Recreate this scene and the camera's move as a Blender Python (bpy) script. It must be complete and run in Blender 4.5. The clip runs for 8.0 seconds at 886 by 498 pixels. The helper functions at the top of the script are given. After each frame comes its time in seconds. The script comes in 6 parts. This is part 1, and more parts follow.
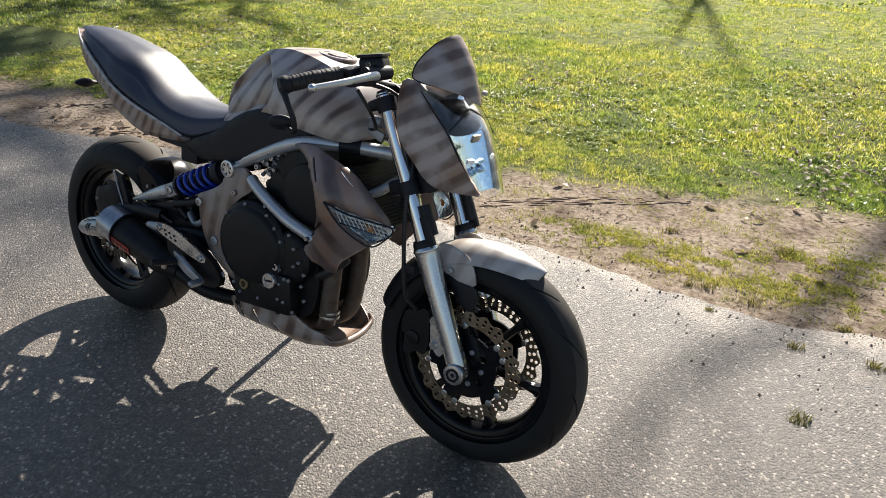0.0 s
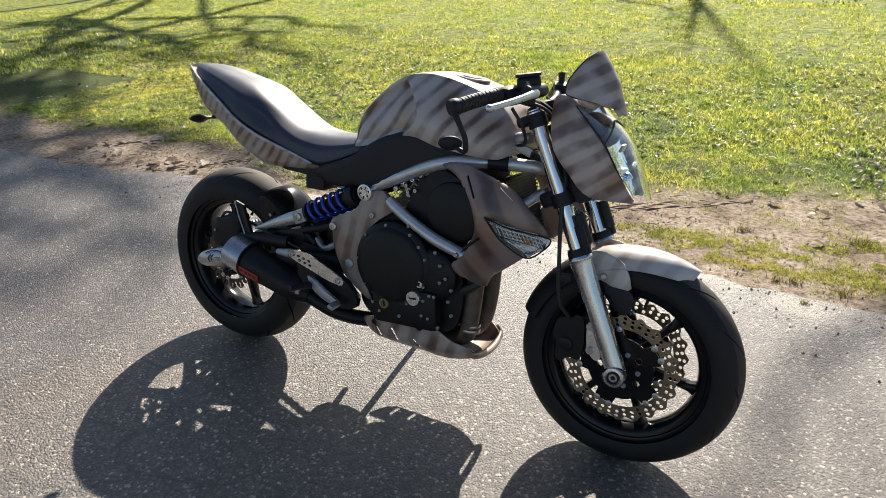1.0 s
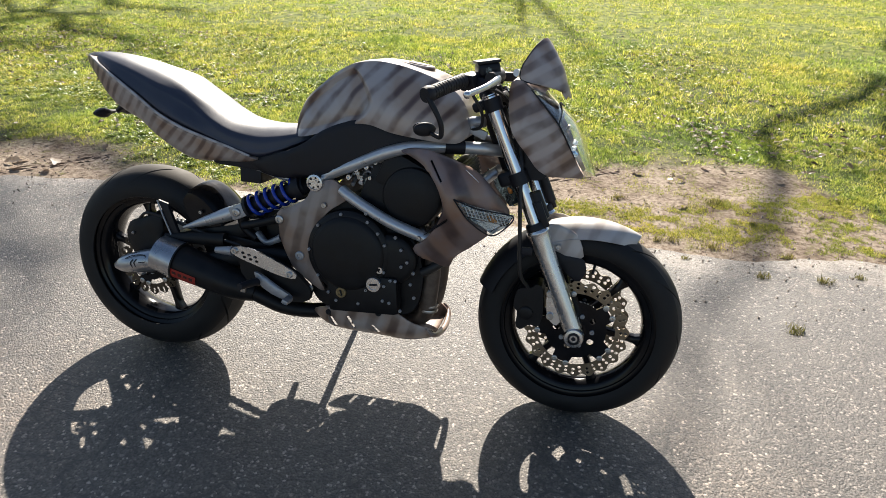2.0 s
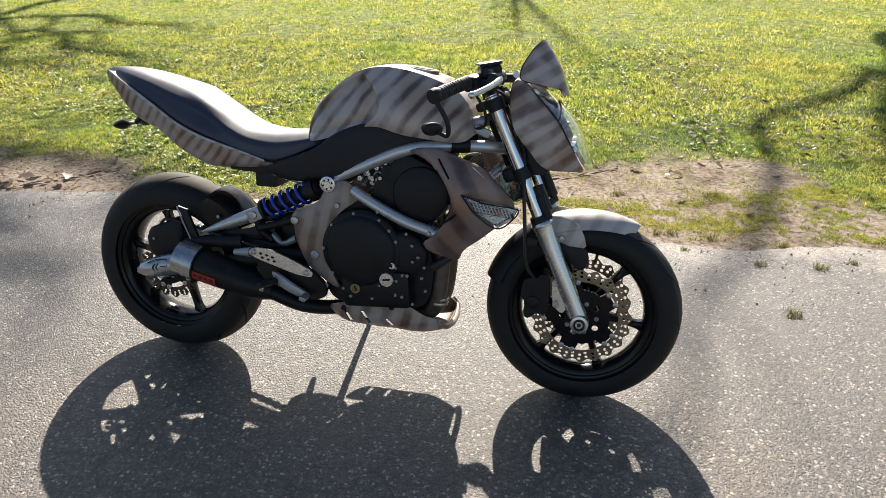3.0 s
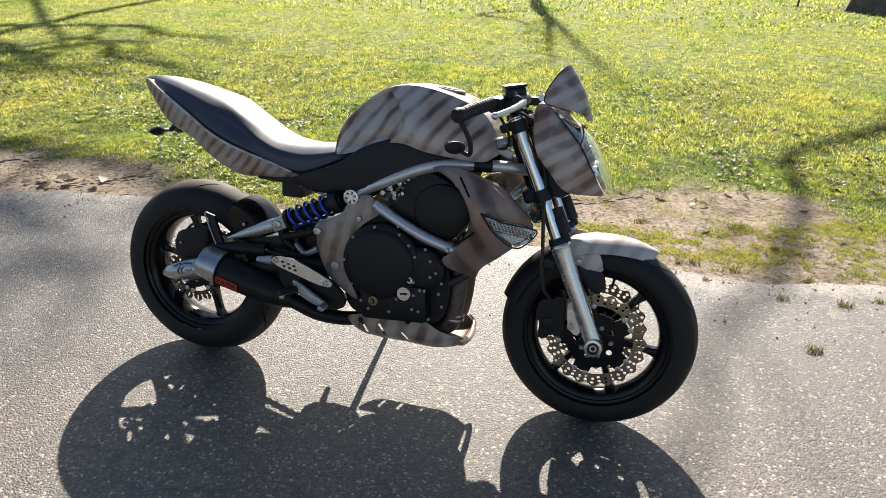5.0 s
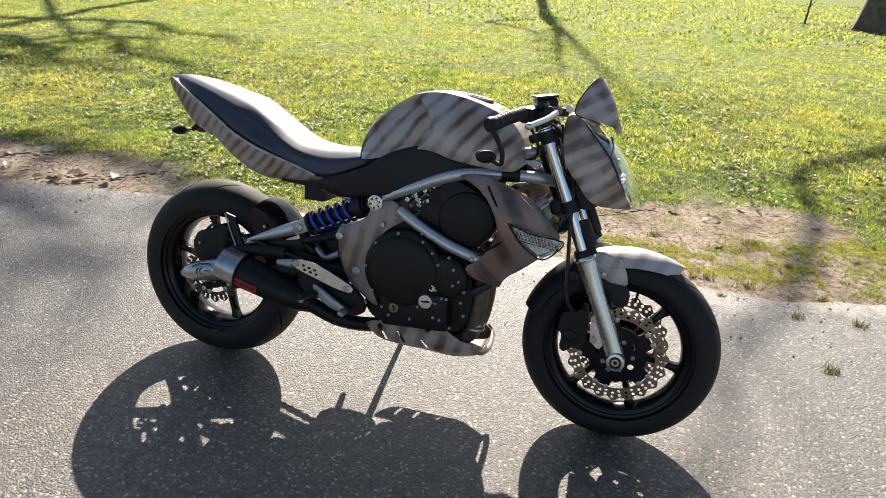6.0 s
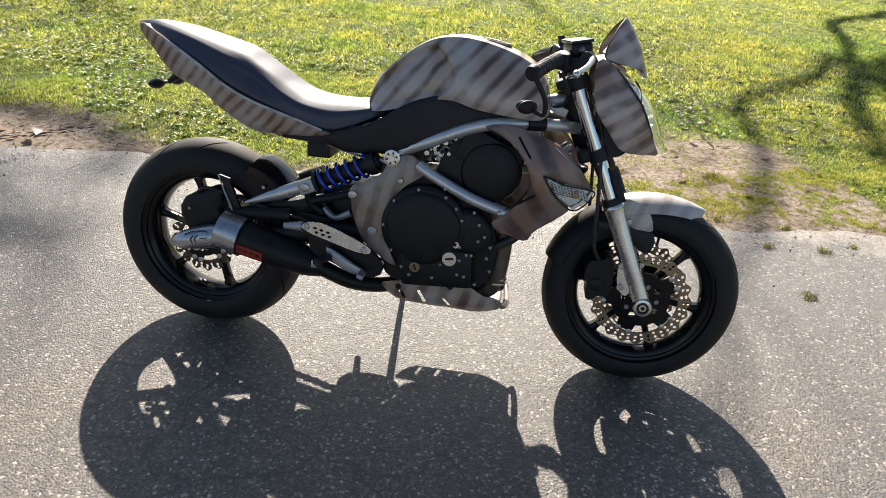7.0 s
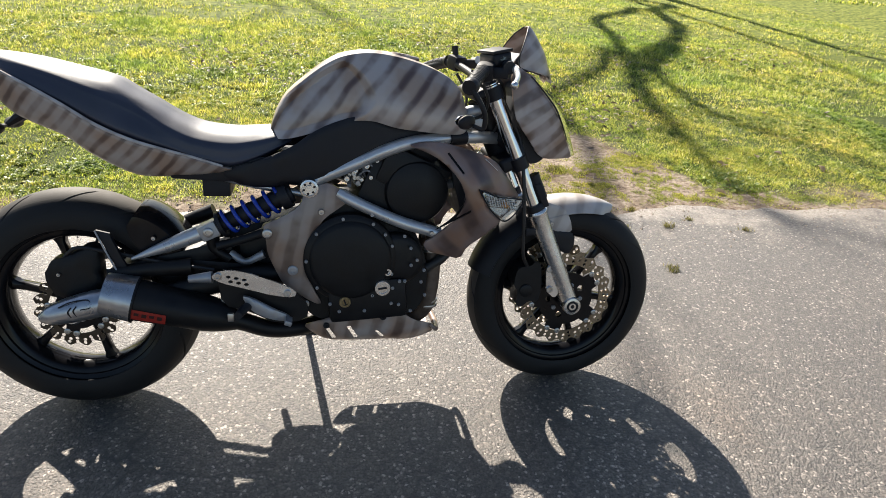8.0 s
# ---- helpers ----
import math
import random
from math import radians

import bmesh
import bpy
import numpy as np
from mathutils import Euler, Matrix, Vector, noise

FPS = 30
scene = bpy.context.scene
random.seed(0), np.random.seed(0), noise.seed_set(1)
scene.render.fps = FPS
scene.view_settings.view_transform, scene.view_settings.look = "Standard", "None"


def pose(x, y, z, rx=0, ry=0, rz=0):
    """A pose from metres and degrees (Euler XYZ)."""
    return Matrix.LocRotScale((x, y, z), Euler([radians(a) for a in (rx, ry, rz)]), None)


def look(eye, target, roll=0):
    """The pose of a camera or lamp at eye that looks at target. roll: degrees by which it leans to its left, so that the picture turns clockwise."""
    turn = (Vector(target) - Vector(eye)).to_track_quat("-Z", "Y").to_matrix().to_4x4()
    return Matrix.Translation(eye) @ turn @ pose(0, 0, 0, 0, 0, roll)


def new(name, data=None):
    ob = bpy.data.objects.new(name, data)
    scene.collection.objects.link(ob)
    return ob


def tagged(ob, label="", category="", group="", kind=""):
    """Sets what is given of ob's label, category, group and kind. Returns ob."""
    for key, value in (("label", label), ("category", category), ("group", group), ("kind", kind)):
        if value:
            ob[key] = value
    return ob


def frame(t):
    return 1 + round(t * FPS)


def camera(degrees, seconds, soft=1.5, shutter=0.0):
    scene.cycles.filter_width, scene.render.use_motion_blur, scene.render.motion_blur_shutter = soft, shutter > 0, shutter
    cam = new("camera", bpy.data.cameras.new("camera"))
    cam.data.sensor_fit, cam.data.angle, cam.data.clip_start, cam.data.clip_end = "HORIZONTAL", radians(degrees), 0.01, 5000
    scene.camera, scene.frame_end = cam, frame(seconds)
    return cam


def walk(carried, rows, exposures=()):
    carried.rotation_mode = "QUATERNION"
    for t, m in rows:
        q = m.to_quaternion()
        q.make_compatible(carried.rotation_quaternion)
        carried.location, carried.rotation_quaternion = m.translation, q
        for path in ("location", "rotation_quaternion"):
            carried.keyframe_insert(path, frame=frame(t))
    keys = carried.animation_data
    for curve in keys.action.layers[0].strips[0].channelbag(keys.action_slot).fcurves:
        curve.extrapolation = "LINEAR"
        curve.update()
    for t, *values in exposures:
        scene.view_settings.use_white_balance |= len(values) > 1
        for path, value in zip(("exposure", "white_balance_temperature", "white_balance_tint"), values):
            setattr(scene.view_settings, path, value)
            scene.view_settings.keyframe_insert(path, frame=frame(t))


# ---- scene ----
cam = camera(67.0, 8.0, soft=0.5, shutter=0.0)
PATH = [
    (0, (2.036, -1.267, 1.362), (1.147, 0.275, 0.450), 1.86),
    (0.5, (1.848, -1.421, 1.385), (1.033, 0.197, 0.538), 1.85),
    (1, (1.712, -1.520, 1.374), (0.824, 0.049, 0.509), -1.41),
    (1.5, (1.559, -1.577, 1.396), (0.727, 0.009, 0.507), -1.62),
    (2, (1.404, -1.695, 1.398), (0.981, 0.034, 0.487), 1.04),
    (2.2, (1.357, -1.734, 1.403), (0.956, -0.006, 0.479), -1.87),
    (3.3, (1.423, -1.816, 1.414), (0.985, -0.078, 0.526), -0.25),
    (3.5, (1.427, -1.828, 1.421), (0.989, -0.106, 0.504), -0.05),
    (4, (1.426, -1.828, 1.403), (0.938, -0.104, 0.514), 0.07),
    (4.5, (1.432, -1.821, 1.405), (0.928, -0.076, 0.569), 0.84),
    (5.8, (1.400, -1.819, 1.419), (0.892, -0.082, 0.570), 1.74),
    (6, (1.351, -1.826, 1.412), (0.848, -0.075, 0.586), 2.80),
    (6.5, (1.144, -1.835, 1.408), (0.752, -0.094, 0.505), 1.32),
    (7, (0.998, -1.810, 1.412), (0.785, -0.080, 0.431), 3.84),
    (7.5, (0.865, -1.706, 1.398), (0.863, 0.032, 0.408), 0.29),
    (8, (0.622, -1.696, 1.387), (1.002, 0.035, 0.460), 5.00),
]
walk(cam, [(t, look(eye, target, roll)) for t, eye, target, roll in PATH],
     [(0.0, 1.18), (0.6, 1.22), (1.5, 1.36), (3.5, 1.32), (4.0, 1.32), (4.6, 1.40), (6.0, 1.43), (6.5, 1.38), (7.0, 1.41), (8.0, 1.43)])

# ---- light: low sun behind the motorcycle, clear sky ----
SUN_AZ, SUN_EL = 103.0, 35.0
SUN_DIR = Vector((math.cos(radians(SUN_AZ)) * math.cos(radians(SUN_EL)),
                  math.sin(radians(SUN_AZ)) * math.cos(radians(SUN_EL)), math.sin(radians(SUN_EL))))
world = bpy.data.worlds.new("sky")
scene.world = world
world.use_nodes = True
wn = world.node_tree.nodes
wn.clear()
sky = wn.new("ShaderNodeTexSky")
sky.sky_type = 'NISHITA'
sky.sun_disc = False
sky.sun_elevation = radians(SUN_EL)
sky.sun_rotation = radians(90.0 - SUN_AZ)
sky.air_density, sky.dust_density, sky.ozone_density = 1.0, 1.0, 1.0
bg = wn.new("ShaderNodeBackground")
bg.inputs["Strength"].default_value = 0.050
wo = wn.new("ShaderNodeOutputWorld")
world.node_tree.links.new(sky.outputs[0], bg.inputs["Color"])
world.node_tree.links.new(bg.outputs[0], wo.inputs["Surface"])
sun_data = bpy.data.lights.new("sun", 'SUN')
sun_data.energy, sun_data.angle, sun_data.color = 5.0, radians(0.53), (1.0, 0.922, 0.805)
sun = new("sun", sun_data)
sun.matrix_world = look(SUN_DIR * 60, (0, 0, 0))


# ---- materials ----
def mat(name):
    m = bpy.data.materials.new(name)
    m.use_nodes = True
    nt = m.node_tree
    return m, nt, nt.nodes["Principled BSDF"]


def nd(nt, kind, **settings):
    n = nt.nodes.new(kind)
    for k, v in settings.items():
        if k in n.inputs:
            n.inputs[k].default_value = v
    return n


def ramp(nt, source, stops):
    r = nt.nodes.new("ShaderNodeValToRGB")
    e = r.color_ramp.elements
    while len(e) < len(stops):
        e.new(0.5)
    for el, (p, c) in zip(e, stops):
        el.position, el.color = p, (*c, 1)
    nt.links.new(source, r.inputs[0])
    return r.outputs[0]


def mixc(nt, fac, a, b, blend='MIX'):
    m = nt.nodes.new("ShaderNodeMix")
    m.data_type, m.blend_type = 'RGBA', blend
    for sock, v in ((m.inputs[0], fac), (m.inputs[6], a), (m.inputs[7], b)):
        if isinstance(v, (int, float)):
            sock.default_value = v
        elif isinstance(v, tuple):
            sock.default_value = (*v, 1)
        else:
            nt.links.new(v, sock)
    return m.outputs[2]


def coords(nt, rot=(0, 0, 0), scale=(1, 1, 1), space="Object"):
    tc = nt.nodes.new("ShaderNodeTexCoord")
    mp = nt.nodes.new("ShaderNodeMapping")
    mp.inputs["Rotation"].default_value = [radians(a) for a in rot]
    mp.inputs["Scale"].default_value = scale
    nt.links.new(tc.outputs[space], mp.inputs[0])
    return mp.outputs[0]


def noise_tex(nt, vec, scale, detail=4.0, rough=0.55, distort=0.0):
    n = nt.nodes.new("ShaderNodeTexNoise")
    n.inputs["Scale"].default_value, n.inputs["Detail"].default_value = scale, detail
    n.inputs["Roughness"].default_value, n.inputs["Distortion"].default_value = rough, distort
    nt.links.new(vec, n.inputs["Vector"])
    return n.outputs[0]


def bump(nt, b, height, strength, distance):
    n = nt.nodes.new("ShaderNodeBump")
    n.inputs["Strength"].default_value, n.inputs["Distance"].default_value = strength, distance
    nt.links.new(height, n.inputs["Height"])
    nt.links.new(n.outputs[0], b.inputs["Normal"])


def surface(name, dark, light, rough=(0.4, 0.55), metal=0.0, scale=30.0, bump_mm=0.3, bump_scale=400.0, coat=0.0, spec=0.5):
    """A plain material with stains at one scale and grain at another."""
    m, nt, b = mat(name)
    v = coords(nt)
    big, fine = noise_tex(nt, v, scale, 5), noise_tex(nt, v, bump_scale, 2)
    nt.links.new(ramp(nt, big, [(0.3, dark), (0.7, light)]), b.inputs["Base Color"])
    r = nt.nodes.new("ShaderNodeMapRange")
    nt.links.new(big, r.inputs[0])
    r.inputs[1].default_value, r.inputs[2].default_value = 0.3, 0.7
    r.inputs[3].default_value, r.inputs[4].default_value = rough
    nt.links.new(r.outputs[0], b.inputs["Roughness"])
    b.inputs["Metallic"].default_value = metal
    b.inputs["Coat Weight"].default_value = coat
    b.inputs["Specular IOR Level"].default_value = spec
    if bump_mm:
        bump(nt, b, fine, 0.6, bump_mm / 1000)
    return m


def striped(name, angle, spacing, base, mid, dark, cover=0.0):
    """Matt hand-sprayed paint: soft brown streaks over taupe."""
    m, nt, b = mat(name)
    v = coords(nt, (0, angle, 0))
    w = nt.nodes.new("ShaderNodeTexWave")
    w.wave_type, w.bands_direction = 'BANDS', 'X'
    w.inputs["Scale"].default_value = 0.314 / spacing
    w.inputs["Distortion"].default_value = 3.2
    w.inputs["Detail"].default_value = 2.2
    w.inputs["Detail Scale"].default_value = 0.8
    nt.links.new(v, w.inputs["Vector"])
    patch = noise_tex(nt, v, 9.0, 3)
    stripe = ramp(nt, w.outputs["Fac"], [(0.0, (1, 1, 1)), (0.20 + cover, (0.85, 0.85, 0.85)), (0.5 + cover, (0.16, 0.16, 0.16)), (0.78 + cover * 0.7, (0, 0, 0))])
    strength = nt.nodes.new("ShaderNodeMath")
    strength.operation = 'MULTIPLY'
    nt.links.new(stripe, strength.inputs[0])
    nt.links.new(ramp(nt, patch, [(0.34, (0.22, 0.22, 0.22)), (0.58, (1, 1, 1))]), strength.inputs[1])
    ground = mixc(nt, ramp(nt, patch, [(0.42, (0, 0, 0)), (0.62, (1, 1, 1))]), base, mid)
    nt.links.new(mixc(nt, strength.outputs[0], ground, dark), b.inputs["Base Color"])
    fine = noise_tex(nt, v, 700, 2)
    bump(nt, b, fine, 0.25, 0.0002)
    b.inputs["Roughness"].default_value = 0.34
    b.inputs["Specular IOR Level"].default_value = 0.85
    return m


TAUPE, TAUPE_B, STREAK = (0.44, 0.395, 0.37), (0.38, 0.29, 0.225), (0.095, 0.055, 0.044)
M_BODY = striped("striped_paint_tank", -38, 0.046, TAUPE, TAUPE_B, STREAK, -0.06)
M_COWL = striped("striped_paint_cowl", -44, 0.031, (0.40, 0.345, 0.31), (0.35, 0.245, 0.18), (0.115, 0.068, 0.05))
M_MASK = striped("striped_paint_mask", -56, 0.046, (0.43, 0.375, 0.355), (0.31, 0.21, 0.15), (0.105, 0.060, 0.042), 0.18)
M_SHROUD = striped("striped_paint_shroud", 35, 0.085, (0.225, 0.168, 0.155), (0.25, 0.145, 0.095), (0.075, 0.046, 0.040), 0.05)
M_PLATE = striped("striped_paint_bracket", -14, 0.064, (0.39, 0.325, 0.285), (0.33, 0.21, 0.145), (0.115, 0.066, 0.045), 0.10)
M_GUSSET = striped("striped_paint_gusset", -12, 0.055, (0.29, 0.235, 0.205), (0.25, 0.16, 0.11), (0.095, 0.056, 0.04), 0.10)
M_FENDER = striped("striped_paint_fender", -30, 0.055, (0.52, 0.49, 0.465), (0.46, 0.415, 0.38), (0.31, 0.265, 0.235))
# Black vinyl and plastic, their base colours tinted with the sky's blue fill light.
M_VINYL = surface("black_vinyl", (0.012, 0.016, 0.034), (0.022, 0.027, 0.052), (0.44, 0.54), 0, 12, 0.3, 700, spec=0.8)
M_PLASTIC = surface("black_plastic", (0.006, 0.006, 0.009), (0.012, 0.013, 0.018), (0.42, 0.6), 0, 20, 0.2, 700, spec=0.35)
M_RUBBER = surface("tyre_rubber", (0.006, 0.006, 0.007), (0.017, 0.016, 0.015), (0.5, 0.75), 0, 14, 0.4, 300, spec=0.35)
# Tread paler than the sidewall: dust, plus sunlight on the crown put into the colour.
M_TREAD = surface("dusty_sunlit_tread_rubber", (0.030, 0.027, 0.025), (0.075, 0.066, 0.058), (0.6, 0.8), 0, 9, 0.4, 300, spec=0.3)
M_GRIP = surface("grip_rubber", (0.010, 0.010, 0.011), (0.018, 0.018, 0.02), (0.5, 0.7), 0, 30, 0.5, 350)
M_RIM = surface("black_rim_paint", (0.006, 0.006, 0.007), (0.011, 0.011, 0.013), (0.10, 0.18), 0, 25, 0.05, 500, spec=0.22)
M_FRAME = surface("silver_frame_paint", (0.52, 0.53, 0.54), (0.64, 0.65, 0.66), (0.26, 0.38), 0.7, 18, 0.15, 500)
M_ALU = surface("satin_aluminium", (0.58, 0.59, 0.60), (0.74, 0.74, 0.74), (0.20, 0.32), 1.0, 22, 0.15, 600)
M_CAST = surface("grey_cast_metal", (0.30, 0.31, 0.33), (0.44, 0.45, 0.47), (0.35, 0.5), 0.6, 25, 0.3, 450)
M_TIP = surface("satin_grey_metal", (0.34, 0.36, 0.39), (0.50, 0.52, 0.55), (0.24, 0.36), 0.9, 25, 0.2, 450)
M_STEEL = surface("brushed_steel", (0.42, 0.41, 0.40), (0.58, 0.57, 0.55), (0.25, 0.4), 1.0, 40, 0.1, 800)
M_DISC = surface("brake_disc_steel", (0.20, 0.16, 0.115), (0.31, 0.26, 0.195), (0.32, 0.45), 1.0, 30, 0.1, 600)
M_DISC_DARK = surface("dull_disc_steel", (0.060, 0.048, 0.036), (0.11, 0.09, 0.07), (0.4, 0.55), 0.9, 30, 0.1, 600)
M_CHROME = surface("hard_chrome", (0.72, 0.73, 0.74), (0.80, 0.80, 0.80), (0.07, 0.12), 1.0, 30, 0.0)
M_ENGINE = surface("black_engine_paint", (0.004, 0.004, 0.005), (0.010, 0.010, 0.011), (0.35, 0.55), 0, 24, 0.5, 260, spec=0.3)
M_BLUE = surface("blue_spring_paint", (0.004, 0.030, 0.30), (0.007, 0.050, 0.44), (0.2, 0.3), 0, 25, 0.0, coat=0.5)
M_RED = surface("red_sticker", (0.30, 0.02, 0.015), (0.42, 0.035, 0.02), (0.35, 0.45), 0, 60, 0.0)
M_STICKER = surface("dark_sticker_print", (0.03, 0.01, 0.01), (0.05, 0.015, 0.015), (0.4, 0.5), 0, 60, 0.0)
M_WRAP = surface("heat_stained_pipe", (0.085, 0.06, 0.045), (0.17, 0.13, 0.10), (0.45, 0.65), 0.35, 35, 0.5, 220)
M_BRASS = surface("dull_brass", (0.22, 0.17, 0.09), (0.32, 0.25, 0.14), (0.35, 0.5), 0.8, 60, 0.1)
M_AMBER = surface("amber_reflector", (0.45, 0.17, 0.03), (0.55, 0.24, 0.05), (0.2, 0.3), 0, 60, 0.0)
M_WHITE = surface("white_plastic", (0.66, 0.68, 0.70), (0.78, 0.79, 0.80), (0.3, 0.4), 0, 60, 0.0)
M_WORN = surface("polished_lever_metal", (0.66, 0.66, 0.66), (0.80, 0.80, 0.79), (0.22, 0.38), 0.55, 40, 0.1, 500)
M_HOSE = surface("black_hose", (0.010, 0.010, 0.011), (0.02, 0.02, 0.02), (0.4, 0.55), 0, 60, 0.0)


def glass_mat(name, tint, rough):
    m, nt, b = mat(name)
    b.inputs["Base Color"].default_value = (*tint, 1)
    b.inputs["Transmission Weight"].default_value = 1.0
    b.inputs["Roughness"].default_value = rough
    b.inputs["IOR"].default_value = 1.49
    return m


M_GLASS = glass_mat("clear_lens", (0.95, 0.98, 1.0), 0.03)
# Silver reflector; the blue of the reflected sky is mixed into its base colour.
M_REFLECT = surface("sky_tinted_lamp_reflector", (0.50, 0.68, 0.82), (0.70, 0.84, 0.94), (0.08, 0.18), 1.0, 40, 2.0, 60)


# ---- shape helpers ----
def finish(me, angle=40):
    for p in me.polygons:
        p.use_smooth = True
    me.set_sharp_from_angle(angle=radians(angle))
    return me


def part(name, bm, material, parent, label="", angle=40):
    """Links a bmesh as one mesh object under a thing or a part."""
    me = bpy.data.meshes.new(name)
    bmesh.ops.recalc_face_normals(bm, faces=bm.faces)
    bm.to_mesh(me)
    bm.free()
    me.materials.append(material)
    ob = new(name, finish(me, angle))
    ob.parent = parent
    return tagged(ob, label)


def again(ob, m, parent):
    """Another part on the same mesh, at the pose m."""
    o = new(ob.name.split(".")[0], ob.data)
    o.parent, o.matrix_basis = parent, m
    return o


MIRROR = Matrix.Diagonal((1, -1, 1, 1))


def mirrored(bm):
    """A copy of the bmesh on the other side of the motorcycle."""
    b = bm.copy()
    bmesh.ops.transform(b, matrix=MIRROR, verts=b.verts)
    bmesh.ops.reverse_faces(b, faces=b.faces)
    return b


def curve(points, n):
    """A smooth line of n+1 points through the given ones (Catmull-Rom)."""
    p = [Vector(q) for q in points]
    if len(p) == 2:
        return [p[0].lerp(p[1], i / n) for i in range(n + 1)]
    p = [2 * p[0] - p[1], *p, 2 * p[-1] - p[-2]]
    out = []
    for i in range(n + 1):
        s = i / n * (len(p) - 3)
        k = min(int(s), len(p) - 4)
        u = s - k
        a, b, c, d = p[k:k + 4]
        out.append(0.5 * (2 * b + (c - a) * u + (2 * a - 5 * b + 4 * c - d) * u * u + (3 * b - a - 3 * c + d) * u ** 3))
    return out


def blend(stations, x):
    """Values at x, smoothly between rows (x, value, value ...)."""
    xs = [r[0] for r in stations]
    if x <= xs[0]:
        return stations[0][1:]
    if x >= xs[-1]:
        return stations[-1][1:]
    k = max(i for i in range(len(xs) - 1) if xs[i] <= x)
    u = (x - xs[k]) / (xs[k + 1] - xs[k])
    res = []
    for j in range(1, len(stations[0])):
        v0, v1 = stations[k][j], stations[k + 1][j]
        h = xs[k + 1] - xs[k]
        m0 = (v1 - stations[k - 1][j]) / (xs[k + 1] - xs[k - 1]) if k else (v1 - v0) / h
        m1 = (stations[k + 2][j] - v0) / (xs[k + 2] - xs[k]) if k + 2 < len(xs) else (v1 - v0) / h
        res.append((2 * u ** 3 - 3 * u * u + 1) * v0 + (u ** 3 - 2 * u * u + u) * h * m0 + (3 * u * u - 2 * u ** 3) * v1 + (u ** 3 - u * u) * h * m1)
    return res


def skin(rings, closed=True, caps=True):
    """A bmesh through rings of points."""
    bm = bmesh.new()
    rows = [[bm.verts.new(p) for p in r] for r in rings]
    n = len(rows[0])
    for a, b in zip(rows, rows[1:]):
        for i in range(n if closed else n - 1):
            bm.faces.new((a[i], a[(i + 1) % n], b[(i + 1) % n], b[i]))
    if caps and closed:
        bm.faces.new(rows[0][::-1])
        bm.faces.new(rows[-1])
    return bm


def tube(points, radius, n=24, seg=14, flat=1.0, bm=None):
    """A round bar along a smooth line; radius: one number or several along it."""
    line = curve(points, n)
    radii = [radius] if isinstance(radius, (int, float)) else list(radius)
    rings, side = [], None
    for i, p in enumerate(line):
        t = (line[min(i + 1, n)] - line[max(i - 1, 0)]).normalized()
        if side is None:
            side = t.cross(Vector((0, 0, 1)) if abs(t.z) < 0.9 else Vector((0, 1, 0))).normalized()
        side = (side - t * side.dot(t)).normalized()
        up = side.cross(t)
        s = i / n * (len(radii) - 1)
        k = min(int(s), max(len(radii) - 2, 0))
        r = radii[k] + (radii[min(k + 1, len(radii) - 1)] - radii[k]) * (s - k)
        rings.append([p + r * (math.cos(a) * side * flat + math.sin(a) * up) for a in (2 * math.pi * j / seg for j in range(seg))])
    made = skin(rings)
    return joined(bm, made) if bm else made


def joined(bm, other):
    me = bpy.data.meshes.new("tmp")
    other.to_mesh(me)
    other.free()
    bm.from_mesh(me)
    bpy.data.meshes.remove(me)
    return bm


def lathe(profile, centre, axis="y", seg=48):
    """A turned shape: profile rows (radius, along) about an axis through centre."""
    rings = []
    for r, h in profile:
        ring = []
        for j in range(seg):
            a = 2 * math.pi * j / seg
            c, s = r * math.cos(a), r * math.sin(a)
            ring.append(Vector(centre) + Vector({"y": (c, h, s), "x": (h, c, s), "z": (c, s, h)}[axis]))
        rings.append(ring)
    return skin(rings)


def block(size, centre, bevel=0.004, rot=(0, 0, 0), seg=2):
    bm = bmesh.new()
    bmesh.ops.create_cube(bm, size=1.0)
    bmesh.ops.scale(bm, vec=size, verts=bm.verts)
    if bevel:
        bmesh.ops.bevel(bm, geom=bm.edges[:], offset=bevel, segments=seg, profile=0.6, affect='EDGES')
    bmesh.ops.transform(bm, matrix=pose(*centre, *rot), verts=bm.verts)
    return bm


def rounded(outline, times=2):
    """Corner cutting."""
    p = [tuple(q) for q in outline]
    for _ in range(times):
        p = [q for a, b in zip(p, p[1:] + p[:1]) for q in
             ((a[0] * 0.78 + b[0] * 0.22, a[1] * 0.78 + b[1] * 0.22), (a[0] * 0.22 + b[0] * 0.78, a[1] * 0.22 + b[1] * 0.78))]
    return p


def inside(poly, x, y):
    hit = False
    for (x0, y0), (x1, y1) in zip(poly, poly[1:] + poly[:1]):
        if (y0 > y) != (y1 > y) and x < (x1 - x0) * (y - y0) / (y1 - y0) + x0:
            hit = not hit
    return hit


from mathutils.geometry import delaunay_2d_cdt


